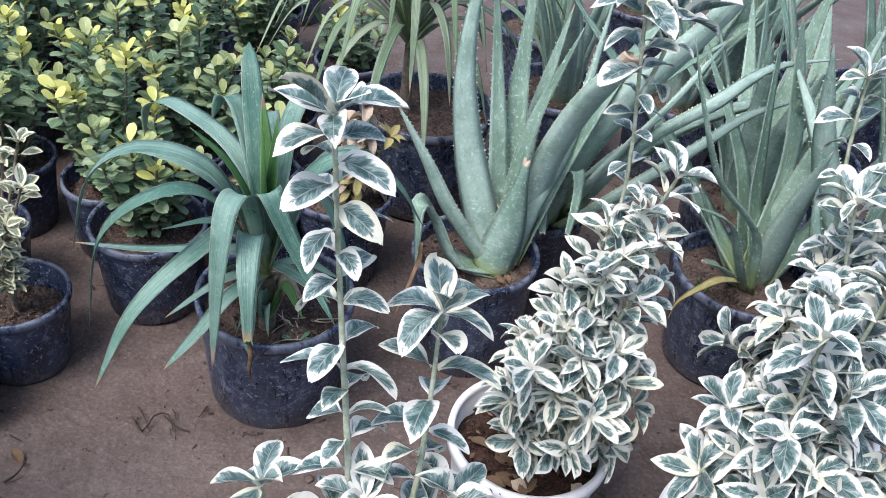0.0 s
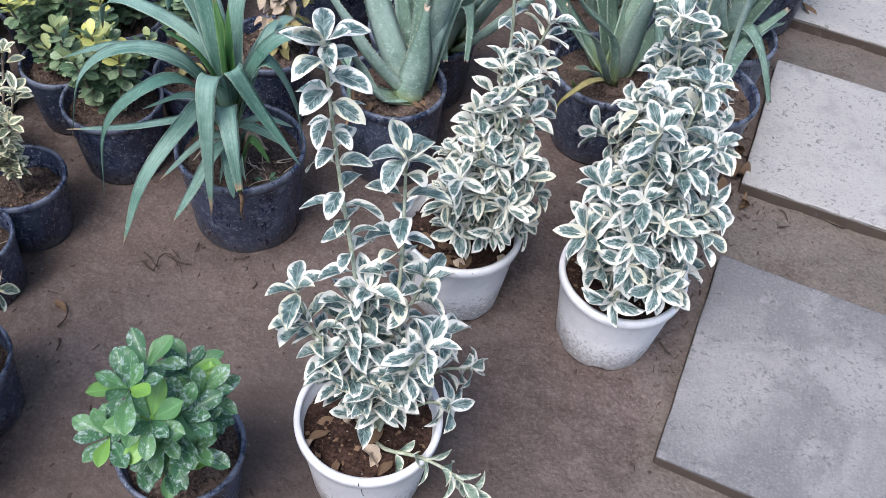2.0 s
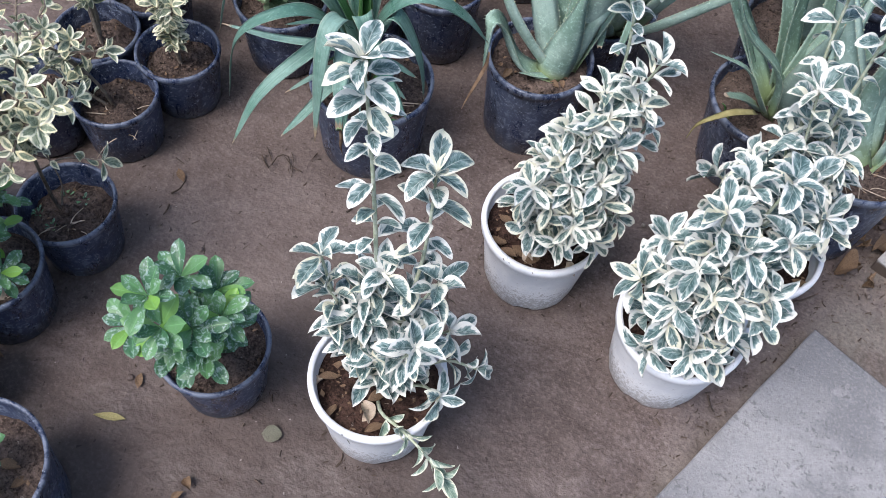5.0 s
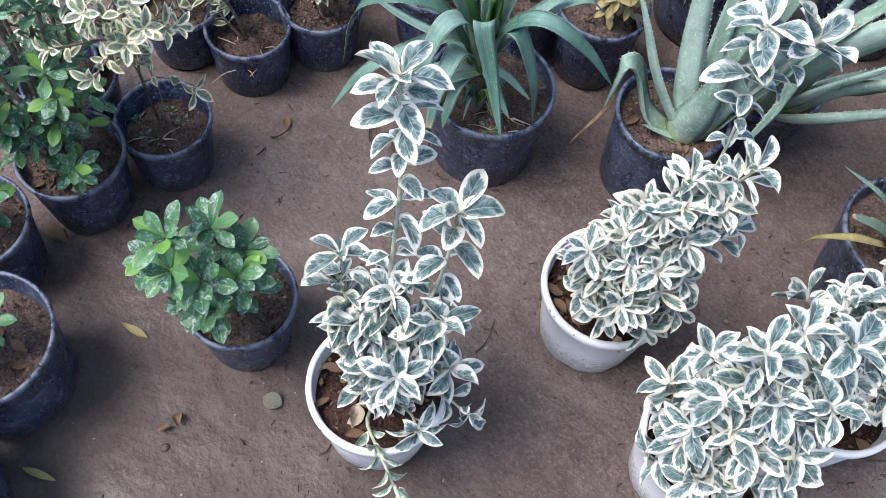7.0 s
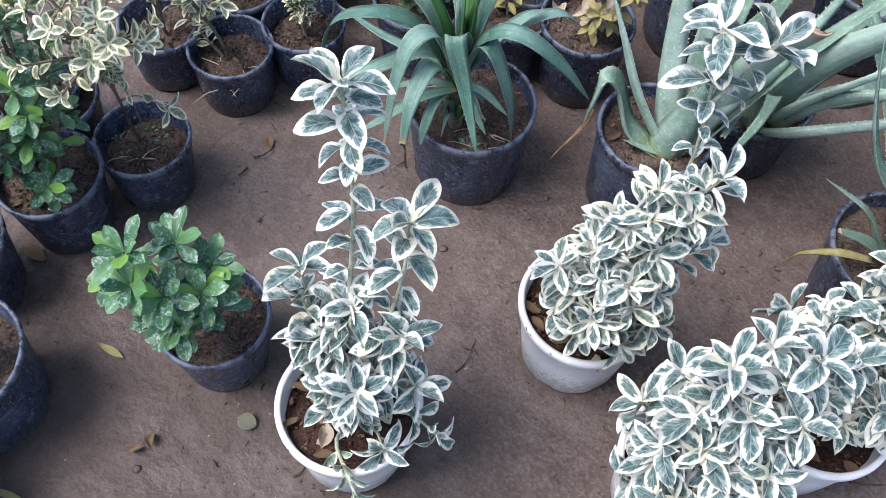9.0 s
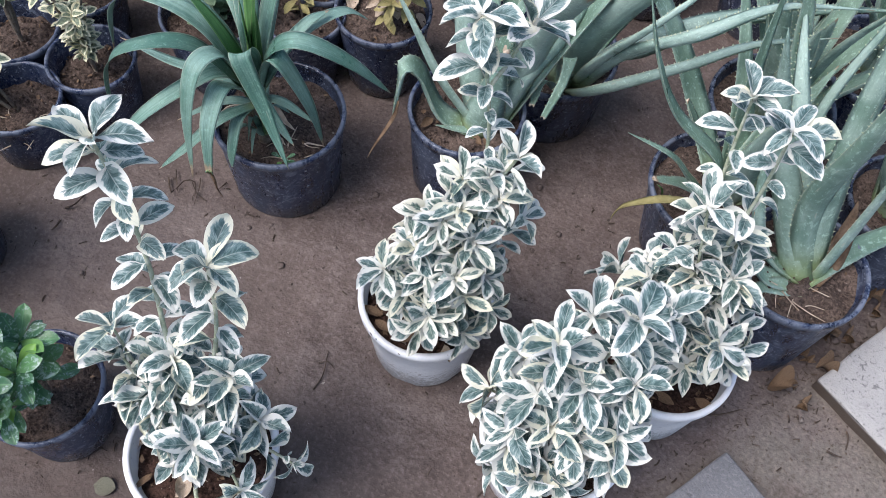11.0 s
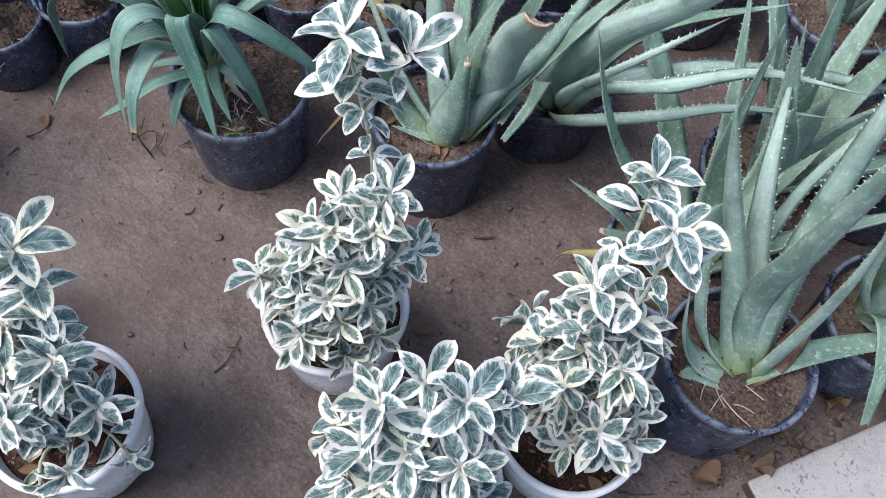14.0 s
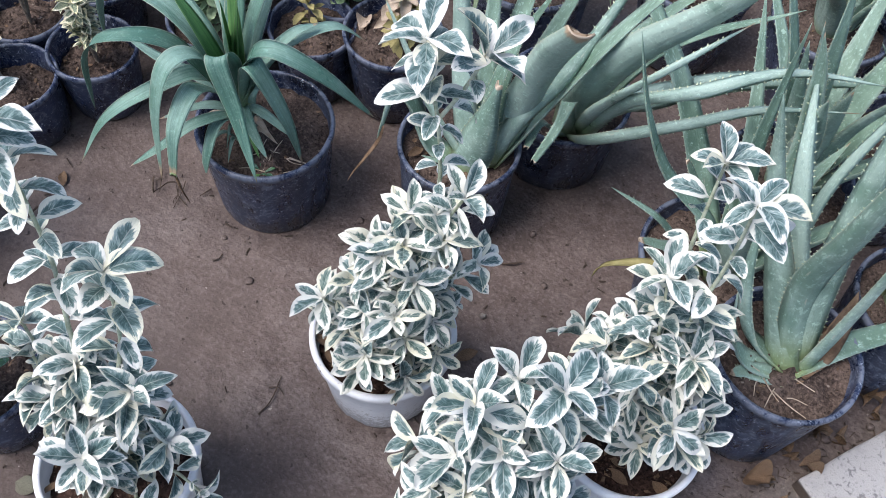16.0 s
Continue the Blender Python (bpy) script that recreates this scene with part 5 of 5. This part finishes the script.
# ---- hedge plants in rows further back ----
def hedge_plant(x, y, h, seed, label, R=0.088, H=0.15, stems=7, yellow=0.18, reach=0.09):
    ob = thing("potted_hedge_plant", x, y, 0, label, "potted plant", "hedge plants")
    rnd = random.Random(seed)
    top = pot(ob, R, H, R * 0.8, BLACK, 0.035, POT_SOIL, 0.006, "", seed)
    verts, faces, across, tint = [], [], [], []
    for k in range(stems):
        a = 2.4 * k + rnd.uniform(-0.4, 0.4)
        q = reach * math.sqrt((k + 0.3) / stems)
        tip = Vector((q * math.cos(a), q * math.sin(a), h * rnd.uniform(0.75, 1.08)))
        root = Vector((0.012 * math.cos(a), 0.012 * math.sin(a), top))
        part("stem", tube([root, root.lerp(tip, 0.5) + Vector((0.01 * math.cos(a), 0.01 * math.sin(a), 0)), tip], 0.0035, 0.002, 5, 5), WOODY, ob)
        n = int((tip.z - top) / 0.0042)
        gold = rnd.random() < yellow * 2.4
        for i in range(n):
            v = 0.15 + 0.85 * (i + 0.5) / n
            c = root.lerp(tip, v)
            b = 2.4 * i + a
            el = radians(rnd.uniform(5, 40) + 35 * max(0, v - 0.8) / 0.2)
            way = Vector((math.cos(b) * math.cos(el), math.sin(b) * math.cos(el), math.sin(el)))
            up = Vector((-math.cos(b) * math.sin(el), -math.sin(b) * math.sin(el), math.cos(el)))
            m = leaf_pose(c, way, up, rnd.uniform(0.026, 0.038), rnd.uniform(-0.5, 0.5))
            w0 = len(verts)
            verts.append(tuple(m @ Vector((0, 0, 0)))), across.append(0.0)
            for py, px in ((0.2, 0.13), (0.45, 0.25), (0.72, 0.28), (0.92, 0.18)):
                for ac in (-1, 0, 1):
                    verts.append(tuple(m @ Vector((px * ac, py, 0.06 * abs(ac) - 0.16 * py * py)))), across.append(float(ac))
            verts.append(tuple(m @ Vector((0, 1, -0.17)))), across.append(0.0)
            tint += [(1.0 if gold and v > 0.84 else 0.45 if v > 0.9 else 0.0)] * 14
            faces += [(w0, w0 + 2, w0 + 1), (w0, w0 + 3, w0 + 2), (w0 + 10, w0 + 11, w0 + 13), (w0 + 11, w0 + 12, w0 + 13)]
            for row in range(3):
                b0 = w0 + 1 + 3 * row
                faces += [(b0, b0 + 1, b0 + 4, b0 + 3), (b0 + 1, b0 + 2, b0 + 5, b0 + 4)]
    me = bpy.data.meshes.new("foliage")
    me.from_pydata(verts, [], faces)
    for nm, vals in (("across", across), ("tint", tint)):
        me.attributes.new(nm, "FLOAT", "POINT").data.foreach_set("value", vals)
    me.materials.append(SHRUB)
    me.shade_smooth()
    f = new("foliage", me)
    f.parent = ob
    tagged(f, kind="stuff")
    return ob


HEDGE_LABEL = "bushy green hedge plant with yellow new tips in black pot"
hedge_plant(-0.130, 1.635, 0.34, 61, "yellow-tipped green shrub with a yellowing leaf in black pot", 0.1, 0.17, 10, 0.2, 0.105)
_r = random.Random(17)
for row, y in enumerate((1.74, 1.94, 2.14, 2.36, 2.6, 2.86, 3.14)):
    for k in range(8 + row):
        x = -0.27 - 0.19 * k + 0.07 * (row % 2) + _r.uniform(-0.02, 0.02) - (0.12 if row > 4 else 0.0)
        if x < -1.75:
            continue
        hedge_plant(x, y + _r.uniform(-0.03, 0.03), _r.uniform(0.30, 0.40), 100 + row * 20 + k, HEDGE_LABEL, 0.085, 0.15, 9, 0.18, 0.1)
hedge_plant(-0.02, 1.86, 0.30, 62, "dull green hedge plant in black pot", 0.085, 0.15, 6, 0.0, 0.08)
hedge_plant(-0.07, 2.10, 0.33, 63, "dull green hedge plant in black pot", 0.085, 0.15, 7, 0.05, 0.09)
hedge_plant(0.0, 2.40, 0.28, 64, "dull green hedge plant in black pot", 0.085, 0.15, 6, 0.05, 0.09)


# ---- pots with withered plants ----
def withered(x, y, R, H, r, label, seed, tips):
    ob = thing("potted_withered_plant", x, y, 0, label, "potted plant")
    rnd = random.Random(seed)
    top = pot(ob, R, H, r, BLACK, 0.03, POT_SOIL, 0.006, "scuffed black plastic pot", seed)
    for q, mats in tips:
        b = Vector(q) - ob.location
        leafy_stem(ob, [(b.x * 0.2, b.y * 0.2, top), tuple(b)], mats, rnd, 0.034, 5, 0.003, 0.002, 0.3, 6, 90, WOODY)
    return ob


DRY_LEAVES = [leaf_mesh("dry_leaf", DRY, 0.5, 0.5, c, 0.1, 0.55, s + 60, 7, 0.75, (-1, -0.5, 0, 0.5, 1)) for s, c in enumerate((0.5, 1.0, -0.6))]
STRAW_LEAVES = [leaf_mesh("yellow_leaf", STRAW, 0.42, 0.3, c, 0.05, 0.55, s + 70, 7, 0.75, (-1, -0.5, 0, 0.5, 1)) for s, c in enumerate((0.3, 0.7))]
TAN_LEAVES = [leaf_mesh("tan_leaf", TAN, 0.6, 0.5, c, 0.16, 0.55, s + 80, 7, 0.75, (-1, -0.5, 0, 0.5, 1)) for s, c in enumerate((0.6, 1.0))]
withered(0.153, 1.822, 0.097, 0.186, 0.075, "withered plant with tan dry leaves in black pot", 71,
         [((0.165, 1.82, 0.32), TAN_LEAVES), ((0.19, 1.82, 0.36), TAN_LEAVES), ((0.20, 1.80, 0.31), TAN_LEAVES), ((0.195, 1.79, 0.25), STRAW_LEAVES), ((0.236, 1.82, 0.31), STRAW_LEAVES)])
withered(0.012, 1.745, 0.088, 0.16, 0.07, "bare black pot with a few dry stalks", 72, [((0.0, 1.75, 0.2), STRAW_LEAVES)])


# ---- litter lying in the pots ----
def pot_litter(x, y, z, n, spread, seed, meshes, label, lo=0.025, hi=0.04, arc=(0, 6.28)):
    rnd = random.Random(seed)
    for k in range(n):
        a, q = rnd.uniform(*arc), spread * math.sqrt(rnd.uniform(0.2, 1))
        ob = new("dead_leaf", rnd.choice(meshes))
        size = rnd.uniform(lo, hi)
        ob.matrix_basis = Matrix.Translation((x + q * math.cos(a), y + q * math.sin(a), z + 0.008 + rnd.uniform(0, 0.004))) @ Euler((rnd.uniform(-0.35, 0.35), rnd.uniform(-0.35, 0.35), rnd.uniform(0, 6.28))).to_matrix().to_4x4() @ Matrix.Diagonal((size, size, size, 1))
        tagged(ob, label, "leaf", "dead leaves in the pots")


def straw(x, y, z, n, spread, seed, label="dry straw stalk lying on the pot's earth", size=0.06):
    rnd = random.Random(seed)
    for k in range(n):
        a, q, b = rnd.uniform(0, 6.28), spread * rnd.random(), rnd.uniform(0, 6.28)
        L = size * rnd.uniform(0.4, 1)
        o = Vector((x + q * math.cos(a), y + q * math.sin(a), z + 0.007))
        e = Vector((math.cos(b) * L, math.sin(b) * L, rnd.uniform(-0.002, 0.006)))
        ob = part("straw", tube([(0, 0, 0), tuple(e * 0.5 + Vector((rnd.uniform(-1, 1), rnd.uniform(-1, 1), 0.5)) * 0.006), tuple(e)], 0.0012, 0.0007, 5, 5), TAN)
        ob.location = o
        tagged(ob, label, "straw", "straw in the pots")


FLAT_DRY = [leaf_mesh("flat_dry_leaf", DRY, 0.45, 0.25, c, 0.06, 0.5, s + 90, 7, 0.75, (-1, -0.5, 0, 0.5, 1)) for s, c in enumerate((0.05, -0.1, 0.3))]
pot_litter(0.429, 0.950, 0.149, 9, 0.085, 1, FLAT_DRY[:2] + TAN_LEAVES, "brown dead leaf on dark peat in white pot", 0.028, 0.042, (2.8, 6.0))
pot_litter(0.567, 1.348, 0.149, 12, 0.088, 2, FLAT_DRY + TAN_LEAVES[:1], "brown dead leaf on dark peat in white pot", 0.025, 0.04, (3.0, 6.3))
pot_litter(0.854, 1.262, 0.149, 8, 0.085, 3, FLAT_DRY, "brown dead leaf on dark peat in white pot", 0.025, 0.04)
pot_litter(0.940, 1.479, 0.149, 6, 0.085, 4, FLAT_DRY, "brown dead leaf on dark peat in white pot", 0.025, 0.04)
pot_litter(0.425, 1.694, 0.178, 6, 0.07, 5, FLAT_DRY, "brown dead leaf on the pot's earth", 0.02, 0.035)
pot_litter(-0.262, 0.852, 0.135, 8, 0.07, 6, FLAT_DRY + TAN_LEAVES[:1], "brown dead leaf on the pot's earth", 0.02, 0.035, (3.5, 6.2))
pot_litter(-0.045, 0.545, 0.15, 6, 0.08, 7, FLAT_DRY + TAN_LEAVES[:1], "brown dead leaf on the pot's earth", 0.025, 0.045)
pot_litter(0.153, 1.822, 0.156, 5, 0.07, 8, TAN_LEAVES, "tan dead leaf on the pot's earth", 0.025, 0.04)
straw(1.07, 1.655, 0.21, 7, 0.04, 11)
straw(0.20, 1.46, 0.163, 12, 0.035, 12)
straw(-0.28, 1.25, 0.085, 8, 0.05, 13)
straw(-0.229, 1.0, 0.097, 6, 0.05, 14)


# ---- things on the ground ----
def dropped_leaf(x, y, size, turn, mesh, label, z=0.004, tilt=0.0):
    ob = new("fallen_leaf", mesh)
    ob.matrix_basis = Matrix.Translation((x, y, z)) @ Matrix.Rotation(turn, 4, "Z") @ Matrix.Rotation(tilt, 4, "Y") @ Matrix.Diagonal((size, size, size, 1))
    return tagged(ob, label, "leaf", "fallen leaves")


ROUND_LEAF = leaf_mesh("round_leaf", mat_plain("grey_green_dry_leaf", (0.085, 0.085, 0.06), (0.17, 0.165, 0.125), 30), 0.85, 0.1, 0.05, 0.03, 0.5, 97, 9, 0.55)
FLAT_STRAW = [leaf_mesh("flat_yellow_leaf", STRAW, 0.22, 0.3, 0.05, 0.04, 0.45, 95, 7, 0.75, (-1, -0.5, 0, 0.5, 1))]
dropped_leaf(0.039, 0.755, 0.06, 1.84, FLAT_STRAW[0], "narrow straw-yellow fallen leaf on bare earth")
dropped_leaf(0.025, 0.812, 0.03, 0.4, FLAT_DRY[0], "small brown dry leaf on bare earth")
dropped_leaf(0.262, 0.832, 0.036, -1.2, ROUND_LEAF, "small round pale leaf on bare earth")
dropped_leaf(-0.28, 0.752, 0.06, -1.4, FLAT_DRY[0], "yellow-brown dry leaf on bare earth")
dropped_leaf(0.206, 0.694, 0.034, 0.9, DRY_LEAVES[1], "crushed brown leaf on bare earth", 0.012)
dropped_leaf(0.198, 0.688, 0.026, 2.6, DRY_LEAVES[0], "crushed brown leaf on bare earth", 0.01)
dropped_leaf(0.09, 1.795, 0.05, 0.4, TAN_LEAVES[0], "pale curled dry leaf leaning on a black pot", 0.165)
dropped_leaf(0.635, 1.455, 0.045, -0.5, FLAT_DRY[1], "grey-green fallen leaf on bare earth")
dropped_leaf(0.087, 0.47, 0.06, -1.1, FLAT_STRAW[0], "green-yellow fallen leaf on bare earth")
CRUMPLED = [leaf_mesh("crumpled_leaf", DRY, a, 0.9, c, 0.22, 0.5, 120 + s, 11, 0.7) for s, (a, c) in enumerate(((0.6, 2.0), (0.45, 2.8), (0.75, 1.5)))]
_r = random.Random(33)
for _x, _y, _n in ((1.18, 1.632, 4), (1.172, 1.69, 3), (1.226, 1.875, 4), (1.205, 1.80, 2)):
    for _k in range(_n):
        dropped_leaf(_x + _r.gauss(0, 0.012), _y + _r.gauss(0, 0.014), _r.uniform(0.035, 0.062), _r.uniform(0, 6.28), _r.choice(CRUMPLED), "crumpled brown dead leaf beside the slab", _r.uniform(0.018, 0.032), _r.uniform(-0.6, 0.6))
dropped_leaf(1.335, 2.286, 0.08, 2.0, FLAT_STRAW[0], "yellow-green fallen leaf on bare earth")
dropped_leaf(1.522, 2.308, 0.06, 0.7, DRY_LEAVES[2], "curled brown leaf between the slabs", 0.02)
dropped_leaf(-0.142, 1.228, 0.035, 0.9, FLAT_DRY[0], "small brown dry leaf on bare earth")


def twig(pts, r, label="thin dark twig on bare earth"):
    o = Vector((pts[0][0], pts[0][1], 0))
    ob = part("twig", tube([tuple(Vector(p) - o) for p in pts], r, r * 0.5, 5, 8), TWIG)
    ob.location = o
    return tagged(ob, label, "twig", "twigs")


twig([(-0.036, 1.356, 0.004), (-0.007, 1.332, 0.007), (-0.003, 1.364, 0.01), (0.015, 1.375, 0.008), (0.034, 1.351, 0.004)], 0.002, "dark crooked root lying on bare earth")
twig([(-0.036, 1.378, 0.004), (-0.02, 1.362, 0.007), (-0.001, 1.341, 0.004)], 0.0016)
twig([(0.058, 1.356, 0.003), (0.036, 1.357, 0.007), (0.009, 1.373, 0.005)], 0.0016)
twig([(0.063, 1.412, 0.003), (0.061, 1.386, 0.005)], 0.0014)
twig([(0.015, 1.39, 0.003), (0.03, 1.37, 0.007), (0.045, 1.335, 0.003)], 0.0012)
twig([(-0.149, 1.193, 0.004), (-0.138, 1.208, 0.008), (-0.140, 1.234, 0.004)], 0.0022)
twig([(-0.138, 1.168, 0.004), (-0.134, 1.155, 0.006), (-0.136, 1.143, 0.003)], 0.0026)
twig([(-0.189, 1.272, 0.003), (-0.164, 1.266, 0.003)], 0.0014)
twig([(0.459, 1.161, 0.003), (0.458, 1.190, 0.006), (0.438, 1.234, 0.003)], 0.0016)
twig([(0.438, 1.206, 0.003), (0.451, 1.216, 0.006), (0.468, 1.212, 0.003)], 0.0013)
twig([(0.184, 1.308, 0.003), (0.190, 1.318, 0.005), (0.185, 1.329, 0.003)], 0.0018)
twig([(0.575, 1.662, 0.003), (0.588, 1.672, 0.006), (0.601, 1.690, 0.004)], 0.0022)
twig([(1.060, 1.506, 0.004), (1.079, 1.519, 0.006), (1.105, 1.549, 0.004)], 0.0026, "thin brown stalk beside the white pot")
twig([(0.961, 1.243, 0.004), (0.969, 1.225, 0.006), (0.978, 1.216, 0.003)], 0.0022)
twig([(1.259, 1.561, 0.003), (1.272, 1.559, 0.008), (1.285, 1.565, 0.004)], 0.0024)
twig([(1.276, 1.614, 0.003), (1.282, 1.60, 0.008), (1.286, 1.581, 0.004)], 0.002)
twig([(1.36, 1.60, 0.003), (1.40, 1.57, 0.008), (1.42, 1.58, 0.004)], 0.0025)


def cut_leaf(pts, width):
    o = Vector((pts[0][0], pts[0][1], 0))
    ob = part("cut_leaf", strap([tuple(Vector(p) - o) for p in pts], width, width * 0.3, None, 0.2, 14, 0.4, 0.9, 0.0, 0, True), ALOE)
    ob.location = o
    return tagged(ob, "cut-off grey-green aloe leaf lying beside the slabs", "leaf", "fallen leaves")


cut_leaf([(1.365, 2.232, 0.012), (1.352, 2.15, 0.014), (1.338, 2.065, 0.012)], 0.03)


def crumbs():
    """Clods and grit, too many and small to count."""
    rnd = random.Random(77)
    verts, faces = [], []
    for k in range(2600):
        x, y = rnd.uniform(-0.5, 1.9), rnd.uniform(0.2, 2.6)
        s = 0.0012 + 0.0045 * rnd.random() ** 4
        o = len(verts)
        for dx, dy, dz in ((1, 0, 0), (-0.5, 0.87, 0), (-0.5, -0.87, 0), (0.1, 0.1, 1), (0.4, -0.5, 0.6)):
            verts.append((x + s * dx * rnd.uniform(0.6, 1.4), y + s * dy * rnd.uniform(0.6, 1.4), s * dz * 0.8 - 0.0008 + 0.010 * noise.noise((x * 2.2, y * 2.2, 0.3)) + 0.005 * noise.noise((x * 9, y * 9, 4.1)) - 0.003))
        faces += [(o, o + 1, o + 3), (o + 1, o + 2, o + 3), (o + 2, o + 4, o + 3), (o + 4, o, o + 3), (o + 2, o, o + 4)]
    me = bpy.data.meshes.new("grit")
    me.from_pydata(verts, [], faces)
    me.materials.append(EARTH)
    tagged(new("grit", me), "crumbs of brown earth scattered over the ground", "grit", kind="stuff")


crumbs()


def debris():
    """Shreds of leaf and root lying about, thickest along the slabs and round the pots."""
    rnd = random.Random(78)
    verts, faces = [], []
    spots = []
    for k in range(520):
        spots.append((rnd.uniform(-0.45, 1.3), rnd.uniform(0.3, 2.2)))
    for k in range(420):
        u = rnd.uniform(-1.0, 1.9)
        c = Vector((0.916, 0.992)) + _u * u - _v * abs(rnd.gauss(0.0, 0.03)) - _v * 0.012
        spots.append((c.x, c.y))
    for k in range(170):
        spots.append((1.18 + rnd.gauss(0, 0.06), 1.66 + rnd.gauss(0, 0.09)))
    for px, py, pr in ((0.148, 1.498, 0.11), (0.425, 1.694, 0.1), (0.429, 0.95, 0.095), (0.154, 0.894, 0.08), (0.854, 1.262, 0.095), (0.567, 1.348, 0.095)):
        for k in range(45):
            a = rnd.uniform(0, 6.28)
            q = pr + abs(rnd.gauss(0, 0.02))
            spots.append((px + q * math.cos(a), py + q * math.sin(a)))
    for x, y in spots:
        L, w = 0.003 + 0.013 * rnd.random() ** 3, 0.0005 + 0.0013 * rnd.random() ** 2
        a, bend = rnd.uniform(0, 6.28), rnd.uniform(-0.5, 0.5)
        z = 0.010 * noise.noise((x * 2.2, y * 2.2, 0.3)) + 0.006 * noise.noise((x * 9, y * 9, 4.1)) - 0.001
        o = len(verts)
        for i in range(4):
            b = a + bend * (i / 3 - 0.5)
            q = Vector((x + math.cos(b) * L * (i / 3 - 0.5), y + math.sin(b) * L * (i / 3 - 0.5), z + rnd.uniform(0, 0.0015)))
            s = Vector((-math.sin(b), math.cos(b), 0)) * w
            verts += [tuple(q - s), tuple(q + Vector((0, 0, w * 1.2))), tuple(q + s)]
        for i in range(3):
            k0 = o + 3 * i
            faces += [(k0, k0 + 3, k0 + 4, k0 + 1), (k0 + 1, k0 + 4, k0 + 5, k0 + 2)]
    me = bpy.data.meshes.new("plant_shreds")
    me.from_pydata(verts, [], faces)
    me.materials.append(TWIG)
    tagged(new("plant_shreds", me), "dark shreds of root and leaf strewn over the earth", "debris", kind="stuff")


debris()


def clod(x, y, size, seed, material, label, name="clod", category="clod"):
    rnd = random.Random(seed)
    bm = bmesh.new()
    bmesh.ops.create_icosphere(bm, subdivisions=2, radius=size)
    for v in bm.verts:
        v.co *= 1 + 0.35 * noise.noise(v.co * (1.4 / size) + Vector((seed, 0, 0)))
        v.co.z *= 0.6
    ob = part(name, bm, material)
    ob.location = (x, y, size * 0.25)
    ob.rotation_euler = (0, 0, rnd.uniform(0, 6))
    tagged(ob, label, category, "clods and stones")


_r = random.Random(91)
for _k in range(26):
    clod(_r.uniform(-0.1, 1.1), _r.uniform(0.6, 1.9), _r.uniform(0.004, 0.008), _k, EARTH, "small lump of brown earth on the ground")
for _k in range(14):
    clod(1.17 + _r.gauss(0, 0.05), 1.75 + _r.gauss(0, 0.08), _r.uniform(0.004, 0.009), 40 + _k, EARTH, "small lump of brown earth beside the slabs")
clod(0.617, 1.985 - 0.43, 0.006, 70, STONE, "small grey pebble on bare earth", "pebble", "pebble")
clod(0.74, 1.55, 0.005, 71, STONE, "small grey pebble on bare earth", "pebble", "pebble")

_p = part("red_post", tube([(0, 0, 0), (0, 0, 0.7)], 0.02, 0.02, 10, 2), RED)
_p.location = (-0.70, 2.98, 0)
tagged(_p, "thin upright post painted faded red among the hedge plants", "post")
